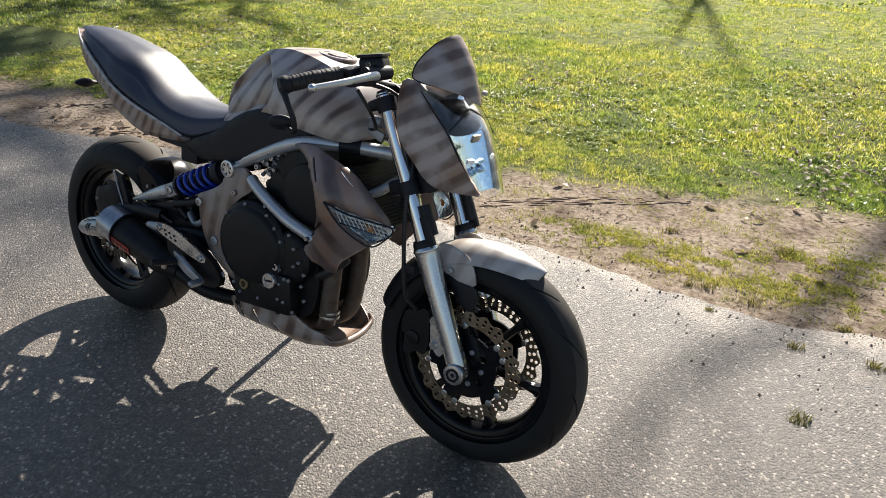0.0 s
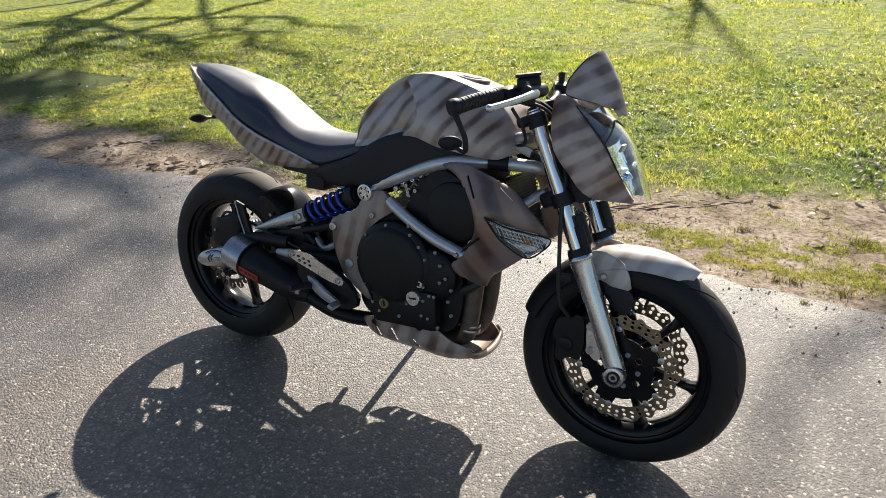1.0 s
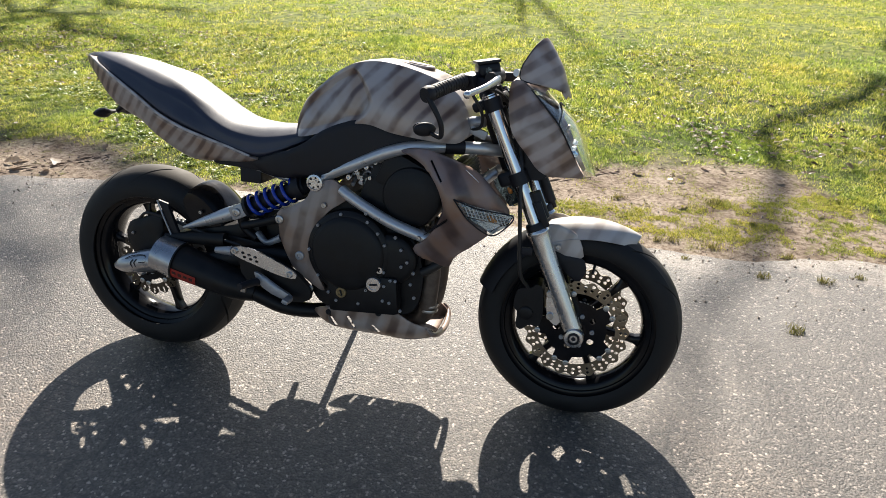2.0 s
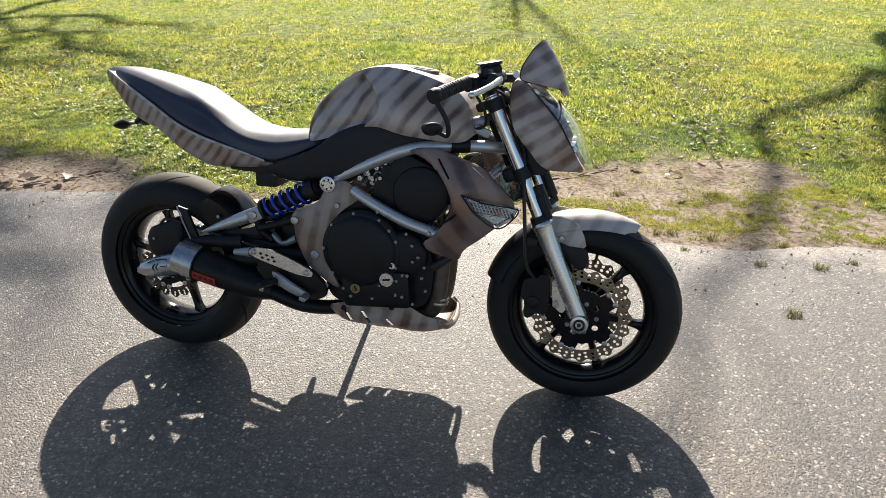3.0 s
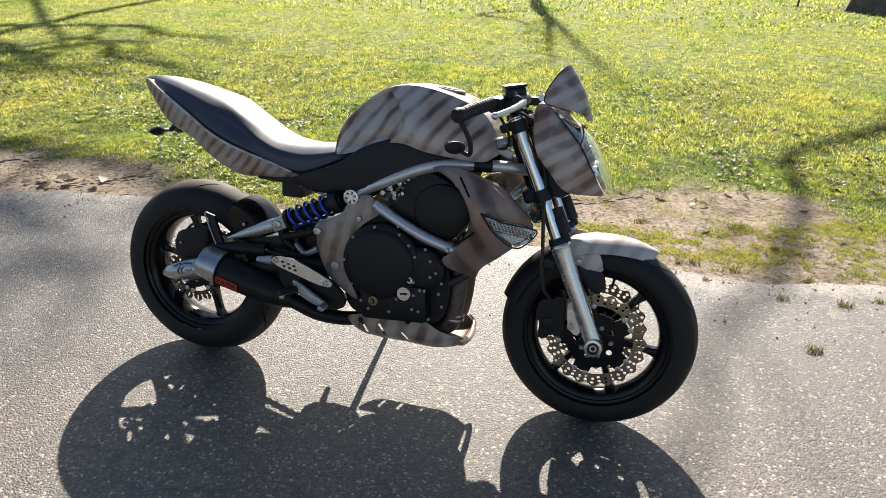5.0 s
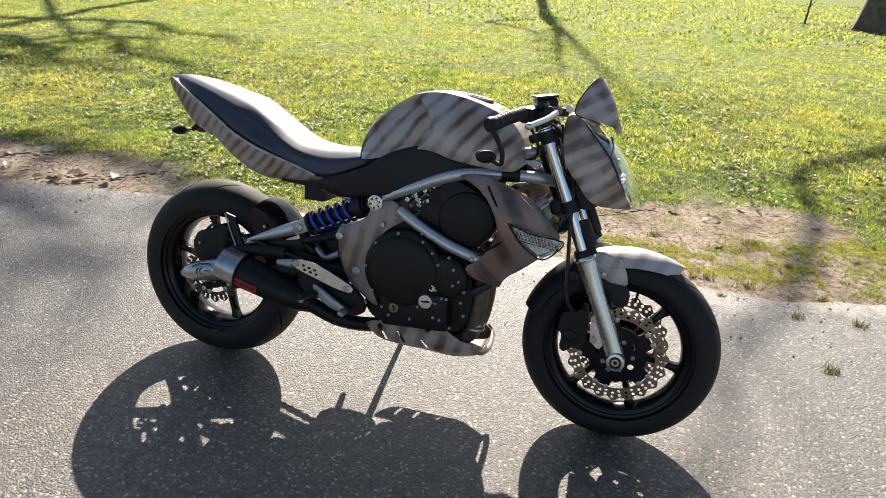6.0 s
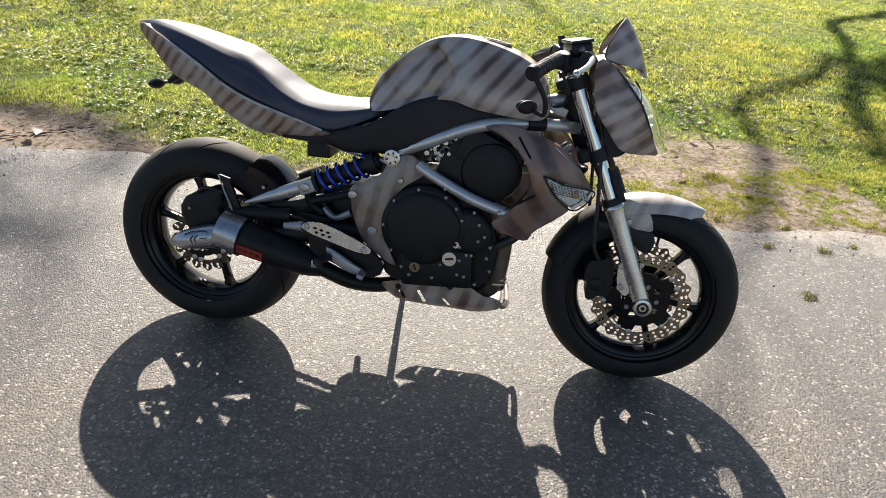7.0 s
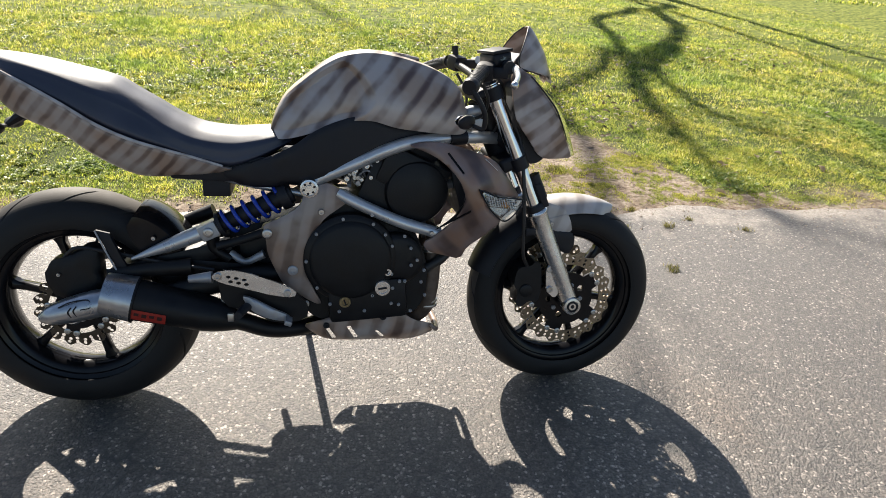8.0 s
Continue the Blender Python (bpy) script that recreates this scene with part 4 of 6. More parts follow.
for s in (1, -1):
    bm = panel(SIGNAL, lambda x, z: shroud_y(x, z) - 0.005, 0.003, (), 0.01, 0.006)
    back = panel(SIGNAL, lambda x, z: shroud_y(x, z) + 0.012, 0.003, (), 0.012)
    if s < 0:
        bm, back = mirrored(bm), mirrored(back)
    sg = part("indicator_lens", bm, M_GLASS, bike, "clear ribbed indicator lens with amber bulb")
    sg.visible_shadow = False
    part("indicator_reflector", back, M_REFLECT, sg)
    for k in range(11):
        x, z = 1.076 + 0.0092 * k, 0.671 - 0.0032 * k
        part("lens_rib", tube([(x, s * (shroud_y(x, z) + 0.002), z), (x + 0.010, s * (shroud_y(x + 0.010, z - 0.026) + 0.002), z - 0.026)], 0.0013, 4, 6), M_WHITE, sg)
    for k in range(3):
        q = [(1.074 + 0.034 * i + 0.004 * k, 0.664 - 0.010 * i - 0.011 * k) for i in range(4)]
        part("lens_rib", tube([(x, s * (shroud_y(x, z) + 0.003), z) for x, z in q], 0.0013, 10, 6), M_PLASTIC, sg)
    part("lens_seal", tube([(x, s * (shroud_y(x, z) - 0.004), z) for x, z in SIGNAL + SIGNAL[:1]], 0.0022, 42, 6), M_PLASTIC, sg, "black lens seal")
    part("amber_bulb", tube([(1.128, s * (shroud_y(1.138, 0.632) + 0.006), 0.640), (1.152, s * (shroud_y(1.152, 0.62) + 0.006), 0.624)], [0.004, 0.010, 0.004], 8, 10), M_AMBER, sg)

# belly pan with cooling slots and an open front scoop
BELLY = [(0.590, 0.258), (0.633, 0.277), (0.688, 0.299), (0.750, 0.306), (0.823, 0.314), (0.868, 0.301), (0.910, 0.268), (0.954, 0.249), (0.976, 0.238), (0.980, 0.222), (0.969, 0.208),
         (0.913, 0.201), (0.829, 0.211), (0.737, 0.210), (0.654, 0.217), (0.612, 0.241)]
slots = [[(0.650 + dx, 0.262), (0.660 + dx, 0.265), (0.684 + dx, 0.225), (0.672 + dx, 0.222)] for dx in (0.0, 0.062)] + [[(0.792, 0.246), (0.800, 0.248), (0.822, 0.224), (0.812, 0.221)]]
belly = new("belly_pan")
belly.parent = bike
tagged(belly, "streaked taupe belly pan with slanted slots")


def belly_y(x, z):
    return -0.140 + 0.045 * max(0.0, (x - 0.86) / 0.115) ** 1.6 + 0.7 * max(0.0, 0.235 - z) + 0.03 * max(0, (0.66 - x) / 0.07)


bm = panel(rounded(BELLY, 1), belly_y, 0.004, slots, 0.012, 0.003)
part("belly_side", mirrored(bm), M_PLATE, belly)
part("belly_side", bm, M_PLATE, belly)
rings = []
for i in range(25):
    x = 0.86 + 0.112 * i / 24
    zb = blend([(0.62, 0.226), (0.654, 0.217), (0.737, 0.211), (0.829, 0.211), (0.913, 0.202), (0.969, 0.209), (0.977, 0.218)], x)[0]
    w = -belly_y(x, zb)
    rings.append([Vector((x, w * (-1 + 2 * j / 12), zb + 0.001 - 0.006 * math.cos(math.pi * (-1 + 2 * j / 12) / 2))) for j in range(13)])
part("belly_floor", shell(None, rings, 0.004), M_PLATE, belly)
part("scoop_lip", tube([(0.960, -0.110, 0.247), (0.977, -0.102, 0.229), (0.986, -0.06, 0.217), (0.990, 0.0, 0.213), (0.986, 0.06, 0.217), (0.977, 0.102, 0.229), (0.960, 0.110, 0.247)], [0.005, 0.009, 0.010, 0.009, 0.005], 40, 12), M_PLATE, belly)
bolt(0.816, -0.139, 0.290, 0.010, M_PLASTIC, belly)
bolt(0.655, -0.137, 0.268, 0.009, M_PLASTIC, belly)

# side stand on the far side
part("side_stand", tube([(0.570, 0.130, 0.300), (0.585, 0.220, 0.16), (0.598, 0.283, 0.058)], [0.013, 0.011, 0.010], 12, 12), M_ENGINE, bike, "black side stand, folded out")
part("stand_foot", block((0.060, 0.035, 0.008), (0.601, 0.292, 0.0535), 0.003, (9.5, 0, 0)), M_ENGINE, bike)

# fork
F_TOP, F_BOT = Vector((1.098, -0.105, 0.945)), Vector((1.392, -0.105, 0.305))
fd = (F_BOT - F_TOP).normalized()


def on_fork(z, s):
    u = (F_TOP.z - z) / (F_TOP.z - F_BOT.z)
    p = F_TOP.lerp(F_BOT, u)
    return Vector((p.x, p.y * -s, p.z))


for s in (-1, 1):
    leg = new("fork_leg")
    leg.parent = bike
    part("stanchion", tube([on_fork(0.950, s), on_fork(0.56, s)], 0.0205, 6, 28), M_CHROME, leg, "chromed fork tube")
    part("fork_cap", tube([on_fork(0.956, s), on_fork(0.945, s)], [0.016, 0.022], 3, 20), M_PLASTIC, leg)
    lower = [on_fork(0.598, s), on_fork(0.590, s), on_fork(0.575, s), on_fork(0.50, s), on_fork(0.40, s), on_fork(0.325, s), on_fork(0.300, s), on_fork(0.288, s)]
    part("slider", tube(lower, [0.030, 0.033, 0.031, 0.0275, 0.0270, 0.0265, 0.027, 0.024, 0.012], 40, 28), M_ALU, leg, "satin aluminium fork slider")
    part("dust_seal", tube([on_fork(0.615, s), on_fork(0.597, s)], [0.026, 0.029, 0.029], 4, 28), M_PLASTIC, leg)
    part("axle_boss", lathe([(0.028, 0.030), (0.029, 0.006), (0.026, 0.001), (0.019, 0.0), (0.018, 0.004), (0.012, 0.004), (0.011, 0.0), (0.006, 0.0), (0.005, 0.006)], (1.393, -0.137, 0.300), "y", 32), M_ALU, leg) if s < 0 else None
    part("axle_cap", lathe([(0.0165, 0.004), (0.0165, 0.0), (0.0125, -0.0005), (0.0120, 0.003), (0.004, 0.003)], (1.393, -0.1385, 0.300), "y", 28), M_PLASTIC, leg) if s < 0 else None
    part("reflector_guard", block((0.020, 0.014, 0.075), on_fork(0.640, s) + Vector((0.030, 0.012 * s, 0.004)), 0.004, (0, -24.7, 0)), M_PLASTIC, leg)
    part("fork_shroud", tube([on_fork(0.690, s) + Vector((0.026, 0, 0.012)), on_fork(0.620, s) + Vector((0.026, 0, 0.012))], [0.016, 0.017, 0.017], 6, 16), M_PLASTIC, leg)
for z, w, h in ((0.925, 0.225, 0.028), (0.735, 0.235, 0.040)):
    c = (on_fork(z, -1) + on_fork(z, 1)) / 2
    part("triple_clamp", block((0.075, w, h), c + Vector((-0.020, 0, 0)), 0.012, (0, -24.7, 0), 3), M_PLASTIC, bike, "black fork clamp")
    for s in (-1, 1):
        part("clamp_ring", tube([on_fork(z + 0.016, s), on_fork(z - 0.016, s)], 0.0255 if z > 0.8 else 0.0265, 3, 24), M_PLASTIC, bike)
part("tank_bracket", tube([(1.02, -0.06, 0.855), (1.055, -0.075, 0.870), (1.085, -0.08, 0.875)], [0.016, 0.018, 0.014], 10, 14), M_CAST, bike)
part("bracket_arm", block((0.05, 0.012, 0.024), (1.07, -0.085, 0.845), 0.004, (0, 20, 0)), M_CAST, bike)
part("axle", tube([(1.395, -0.13, 0.300), (1.395, 0.13, 0.300)], 0.010, 3, 16), M_STEEL, bike)

# front brake caliper on its silver bracket
for s in (-1, 1):
    cal = part("front_caliper", panel(rounded([(1.214, 0.392), (1.222, 0.418), (1.262, 0.424), (1.270, 0.436), (1.292, 0.432), (1.300, 0.345), (1.290, 0.305), (1.262, 0.312), (1.240, 0.290), (1.222, 0.300), (1.226, 0.345), (1.212, 0.360)], 1), lambda x, z: -0.106, 0.07, (), 0.03) if s < 0
               else mirrored(panel(rounded([(1.214, 0.392), (1.222, 0.418), (1.262, 0.424), (1.270, 0.436), (1.292, 0.432), (1.300, 0.345), (1.290, 0.305), (1.262, 0.312), (1.240, 0.290), (1.222, 0.300), (1.226, 0.345), (1.212, 0.360)], 1), lambda x, z: -0.106, 0.07, (), 0.03)), M_ENGINE, bike, "black front brake caliper")
    part("caliper_cover", lathe([(0.020, 0.012), (0.020, 0.002), (0.016, 0), (0.004, 0)], (1.250, -0.112, 0.345), "y", 24) if s < 0 else lathe([(0.020, -0.012), (0.020, -0.002), (0.016, 0), (0.004, 0)], (1.250, 0.112, 0.345), "y", 24), M_ENGINE, cal)
    if s < 0:
        part("caliper_bracket", panel(rounded([(1.305, 0.430), (1.325, 0.436), (1.330, 0.390), (1.352, 0.340), (1.338, 0.322), (1.312, 0.345), (1.305, 0.39)], 1), lambda x, z: -0.118, 0.012, (), 0.02), M_ALU, cal, "aluminium caliper bracket")
        bolt(1.314, -0.118, 0.418, 0.011, M_STEEL, cal)
        bolt(1.320, -0.118, 0.352, 0.011, M_STEEL, cal)
for s in (-1, 1):
    part("brake_hose", tube([(1.150, 0.06 * s, 0.90), (1.195, 0.10 * s, 0.80), (1.205, 0.13 * s, 0.70), (1.215, 0.135 * s, 0.58), (1.225, 0.125 * s, 0.47), (1.250, 0.10 * s, 0.42)], 0.0055, 40, 8), M_HOSE, bike)
part("hose_guide", block((0.030, 0.012, 0.022), (1.238, -0.135, 0.540), 0.004), M_PLASTIC, bike)

# front mudguard: pale painted front, black rear flap, painted side stays
def guard(a0, a1, r0, half, material, label, tipped, lift=0.0):
    rings = []
    for i in range(33):
        u = i / 32
        a = radians(a0 + (a1 - a0) * u)
        hw = half * (1 - tipped * (1 - u) ** 5)
        ring = []
        for j in range(17):
            v = -1 + 2 * j / 16
            r = r0 - (0.052 - 0.02 * tipped * (1 - u)) * abs(v) ** 2.6 + lift * (1 - u) ** 2
            ring.append(FRONT + Vector((r * math.cos(a), hw * v, r * math.sin(a))))
        rings.append(ring)
    return part("mudguard", shell(None, rings, 0.0035), material, bike, label)


mg = guard(62.5, 118, 0.319, 0.073, M_FENDER, "pale grey painted front mudguard", 0.72, 0.004)
guard(116, 163, 0.316, 0.070, M_PLASTIC, "black rear flap of the front mudguard", 0.0)
FLAP = [(1.250, 0.588), (1.300, 0.612), (1.360, 0.594), (1.385, 0.556), (1.394, 0.515), (1.345, 0.518), (1.300, 0.532), (1.260, 0.556)]
TONGUE = [(1.298, 0.536), (1.345, 0.522), (1.394, 0.519), (1.406, 0.482), (1.386, 0.442), (1.340, 0.474)]
for flap, paint in ((FLAP, M_FENDER), (TONGUE, M_PLASTIC)):
    bm = panel(rounded(flap, 1), lambda x, z: -0.071 - 0.03 * max(0.0, 0.55 - z), 0.004, (), 0.012, 0.003)
    part("mudguard_stay", mirrored(bm), paint, mg)
    part("mudguard_stay", bm, paint, mg)
bolt(1.320, -0.075, 0.545, 0.008, M_STEEL, mg)

# headlight mask, lamp and fly screen
MASK = [(1.150, 0.985), (1.170, 0.998), (1.203, 0.975), (1.246, 0.932), (1.284, 0.890), (1.322, 0.825), (1.346, 0.782), (1.370, 0.742), (1.330, 0.743), (1.270, 0.746), (1.240, 0.765), (1.215, 0.800),
        (1.185, 0.835), (1.165, 0.865), (1.153, 0.92)]


def mask_y(x, z):
    return -0.112 + 0.30 * (x - 1.17) - 0.022 * math.sin(max(0.0, min(1.0, (z - 0.72) / 0.27)) * math.pi) - 0.016 * math.sin(max(0.0, min(1.0, (x - 1.14) / 0.24)) * math.pi)


mask = new("headlight_mask")
mask.parent = bike
tagged(mask, "streaked taupe headlight mask with a clear lens")
bm = panel(rounded(MASK, 1), mask_y, 0.005, (), 0.013, 0.004)
part("mask_side", mirrored(bm), M_MASK, mask)
part("mask_side", bm, M_MASK, mask)
EDGE = [(0.740, 1.370), (0.782, 1.346), (0.825, 1.322), (0.890, 1.284), (0.932, 1.246), (0.955, 1.224), (0.976, 1.202)]


def lens_rows(inset, bulge, n=14, z0=0.746, z1=0.972):
    rows_ = []
    for i in range(25):
        z = z0 + (z1 - z0) * i / 24
        xe = blend(EDGE, z)[0]
        ye = mask_y(xe, z)
        rows_.append([Vector((xe - inset + bulge * (1 - v * v) * (0.45 + 0.55 * math.sin(math.pi * min(1, (z - 0.70) / 0.30))), -ye * v * 0.985, z)) for v in (-1 + 2 * j / n for j in range(n + 1))])
    return rows_


lamp = part("headlight_lens", shell(None, lens_rows(0.002, 0.043), 0.003), M_GLASS, mask, "clear headlight lens")
lamp.visible_shadow = False
part("lamp_body", shell(None, lens_rows(0.012, -0.012), 0.003), M_REFLECT, mask, "silvery lamp reflector with the sky's blue in its colour")
part("bulb_shield", block((0.008, 0.040, 0.020), (1.305, 0, 0.868), 0.004, (0, 18, 0)), M_BRASS, lamp)
part("low_bulb", tube([(1.318, 0, 0.800), (1.340, 0, 0.795)], [0.010, 0.012, 0.004], 8, 14), M_REFLECT, lamp)
for s in (-1, 1):
    part("parking_lamp", block((0.008, 0.022, 0.013), (1.328, 0.060 * s, 0.822), 0.003, (0, 20, 22 * s)), M_WHITE, lamp, "white parking lamp cover")
divider = []
for v in (-0.95, -0.7, -0.35, 0.0, 0.35, 0.7, 0.95):
    z = 0.905 + 0.030 * (1 - abs(v)) - 0.02 * v * v
    xe = blend(EDGE, z)[0]
    divider.append((xe + 0.038 * (1 - v * v) - 0.004, -mask_y(xe, z) * v * 0.96, z))
part("lens_divider", tube(divider, 0.0028, 30, 6), M_PLASTIC, lamp, "black lens seal")
for s in (-1, 1):
    part("lens_trim", tube([(blend(EDGE, z)[0] + 0.001, -s * (mask_y(blend(EDGE, z)[0], z) - 0.001), z) for z in (0.800, 0.83, 0.86, 0.89, 0.92, 0.95, 0.972)], [0.0010, 0.0022, 0.0024, 0.0024, 0.0015] if s < 0 else 0.001, 30, 6), M_PLASTIC, mask, "black rubber lens seal")
part("mask_top", shell(None, [[Vector((x, w * v, z + 0.010 * (1 - v * v))) for v in (-1 + 2 * j / 12 for j in range(13))] for x, w, z in
                              ((1.155, 0.118, 0.985), (1.180, 0.112, 0.992), (1.206, 0.104, 0.975), (1.240, 0.060, 0.962))], 0.004), M_MASK, mask)
part("lamp_shell", block((0.105, 0.185, 0.19), (1.212, 0, 0.850), 0.035, (0, 18, 0), 3), M_PLASTIC, mask)
part("lamp_bracket", block((0.10, 0.12, 0.05), (1.225, 0, 0.765), 0.015, (0, 14, 0), 3), M_PLASTIC, bike)
part("horn", lathe([(0.004, -0.02), (0.045, -0.018), (0.047, 0.0), (0.043, 0.012), (0.02, 0.016), (0.003, 0.016)], (1.235, -0.075, 0.775), "y", 28), M_PLASTIC, bike, "round black horn")

VISOR = [  # height, front, half width, sweep back
    (0.950, 1.306, 0.040, 0.030), (0.969, 1.300, 0.085, 0.085), (0.994, 1.290, 0.104, 0.112), (1.022, 1.280, 0.102, 0.104), (1.049, 1.265, 0.088, 0.078), (1.077, 1.247, 0.062, 0.045), (1.097, 1.232, 0.030, 0.016), (1.102, 1.226, 0.012, 0.004)]
rings = []
for i in range(29):
    z = 0.950 + 0.1525 * i / 28
    xf, w, sw = blend(VISOR, z)
    rings.append([Vector((xf - sw * abs(v) ** 1.7, w * math.copysign(abs(v) ** 0.9, v), z + 0.030 * v * v * max(0, (0.994 - z) / 0.044) * 0.9)) for v in (-1 + 2 * j / 18 for j in range(19))])
visor = part("fly_screen", shell(None, rings, 0.004), M_MASK, bike, "small pointed fly screen in streaked taupe paint")
for s in (-1, 1):
    rim = []
    for k in range(9):
        z = 0.962 + 0.138 * k / 8
        xf, w, sw = blend(VISOR, z)
        rim.append((xf - sw - 0.002, s * w, z + 0.027 * max(0, (0.994 - z) / 0.044)))
    part("edge_trim", tube(rim, 0.0018, 30, 8), M_PLASTIC, visor, "black rubber edge trim")
part("screen_bolt", lathe([(0.006, -0.010), (0.006, 0.0), (0.004, 0.003), (0.001, 0.003)], (1.286, 0.066, 0.972), "x", 12), M_STEEL, visor)
part("instrument", block((0.050, 0.10, 0.030), (1.205, 0, 1.002), 0.010, (0, 35, 0), 3), M_PLASTIC, bike, "black instrument pod")
part("instrument_face", block((0.003, 0.09, 0.028), (1.1835, 0, 1.0165), 0.001, (0, 35, 0), 1), M_CAST, bike)

# handlebar, grips, levers, reservoir, bar-end mirror
part("handlebar", tube([(0.987, -0.315, 0.959), (1.020, -0.25, 0.976), (1.050, -0.19, 0.986), (1.078, -0.10, 0.968), (1.085, 0.0, 0.956), (1.078, 0.10, 0.968), (1.050, 0.19, 0.986), (1.020, 0.25, 0.976), (0.987, 0.315, 0.959)], 0.0115, 60, 14), M_PLASTIC, bike, "black handlebar")
part("bar_clamp", block((0.05, 0.09, 0.05), (1.085, 0, 0.935), 0.01, (0, -24, 0)), M_PLASTIC, bike)
for s in (-1, 1):
    line = [(0.995, 0.325 * s, 0.962), (1.018, 0.275 * s, 0.976), (1.044, 0.215 * s, 0.988)]
    g = part("grip", tube(line, [0.0165, 0.0175, 0.0165, 0.0175, 0.0165, 0.0175, 0.0165, 0.0175, 0.0170, 0.0190], 40, 20), M_GRIP, bike, "ribbed black rubber grip")
    c = curve(line, 12)
    for k in range(1, 12):
        t = (c[k + 1] - c[k - 1]).normalized()
        part("grip_ring", tube([c[k] - t * 0.0022, c[k] + t * 0.0022], 0.0182, 2, 16), M_GRIP, g)
    part("bar_end", tube([(0.981, 0.340 * s, 0.956), (0.995, 0.322 * s, 0.962)], [0.013, 0.018, 0.018], 5, 18), M_PLASTIC, bike)
    part("switch_gear", block((0.045, 0.050, 0.045), (1.062, 0.185 * s, 0.986), 0.010, (10, 0, 24 * s)), M_PLASTIC, bike)
    part("throttle_cable", tube([(1.060, 0.165 * s, 0.955), (1.085, 0.14 * s, 0.905), (1.075, 0.10 * s, 0.86), (1.02, 0.075 * s, 0.85)], 0.0045, 20, 8), M_HOSE, bike)
    part("lever_perch", block((0.050, 0.040, 0.028), (1.098, 0.190 * s, 0.984), 0.008, (0, 0, 22 * s)), M_PLASTIC, bike)
    part("lever", tube([(1.125, 0.170 * s, 0.998), (1.130, 0.215 * s, 0.995), (1.116, 0.290 * s, 0.982), (1.089, 0.356 * s, 0.968)], [0.012, 0.011, 0.0085, 0.0075, 0.007], 24, 12, 0.8), M_WORN, bike, "satin aluminium lever")
    bm = bmesh.new()
    bmesh.ops.create_uvsphere(bm, u_segments=16, v_segments=10, radius=0.0095)
    bmesh.ops.translate(bm, vec=(1.088, 0.360 * s, 0.967), verts=bm.verts)
    part("lever_ball", bm, M_ALU, bike)
for k in range(4):
    y = -0.05 + 0.035 * k
    part("control_cable", tube([(1.075, -0.145 + 0.09 * k, 0.975), (1.130, -0.10 + 0.06 * k, 0.950 - 0.01 * k), (1.155, y, 0.88), (1.120, y, 0.80), (1.04, y * 1.3, 0.79)], 0.0042, 30, 8), M_HOSE, bike)
part("mirror_boss", tube([(1.060, 0.19, 0.998), (1.056, 0.195, 1.035)], [0.010, 0.009, 0.011], 6, 12), M_PLASTIC, bike)
part("brake_master", tube([(1.115, -0.215, 0.998), (1.125, -0.135, 1.003)], [0.016, 0.018, 0.016], 8, 16), M_PLASTIC, bike)
res = part("brake_reservoir", block((0.058, 0.074, 0.036), (1.094, -0.150, 1.017), 0.012, (0, -10, 20), 3), M_PLASTIC, bike, "black brake fluid reservoir")
part("reservoir_lid", block((0.062, 0.078, 0.008), (1.090, -0.150, 1.037), 0.003, (0, -10, 20)), M_PLASTIC, res)
part("sight_glass", lathe([(0.008, 0.004), (0.008, 0), (0.002, 0)], (1.104, -0.190, 1.017), "y", 16), M_GLASS, res)
part("ignition_switch", tube([(1.100, 0.0, 0.925), (1.088, 0.0, 0.965)], [0.024, 0.022], 4, 20), M_PLASTIC, bike)
mir = new("bar_end_mirror")
mir.parent = bike
tagged(mir, "black bar-end mirror hanging below the grip")
part("mirror_clamp", tube([(0.993, -0.330, 0.961), (0.983, -0.346, 0.957)], [0.020, 0.021, 0.018], 5, 20), M_PLASTIC, mir)
part("mirror_stalk", tube([(0.992, -0.345, 0.952), (1.012, -0.348, 0.922), (1.026, -0.345, 0.892), (1.024, -0.338, 0.862), (1.000, -0.337, 0.868)], [0.0075, 0.0065, 0.0065, 0.005], 24, 12), M_PLASTIC, mir)
bm = bmesh.new()
bmesh.ops.create_uvsphere(bm, u_segments=24, v_segments=14, radius=1.0)
bmesh.ops.transform(bm, matrix=pose(0.984, -0.336, 0.876, 0, 15, -55) @ Matrix.Diagonal((0.010, 0.029, 0.018, 1)), verts=bm.verts)
part("mirror_shell", bm, M_PLASTIC, mir)
bm = lathe([(0.9, 0.0), (0.88, -0.1), (0.02, -0.12)], (0, 0, 0), "x", 28)
bmesh.ops.transform(bm, matrix=pose(0.975, -0.328, 0.879, 0, 15, -55) @ Matrix.Diagonal((0.018, 0.026, 0.015, 1)), verts=bm.verts)
part("mirror_glass", bm, M_CHROME, mir, "mirror glass")


# ---- ground: asphalt drive, bare dirt verge, lawn ----
def fbm(x, y, octaves=4):
    return noise.fractal(Vector((x, y, 3.7)), 1.0, 2.0, octaves)


def verge(x):
    """Where the asphalt ends, across the drive."""
    return 1.30 - 0.28 * max(0.0, min(1.0, (-1.1 - x) / 1.2)) + 0.08 * fbm(x * 0.5, 0.0) + 0.05 * fbm(x * 2.3, 4.0) + 0.02 * fbm(x * 9, 9.0, 2)


def ground_z(x, y):
    s = max(0.0, min(1.0, (y - 1.25) / 0.6))
    return -0.012 + s * (0.016 + 0.022 * fbm(x * 0.9, y * 0.9) + 0.006 * fbm(x * 5, y * 5, 2))


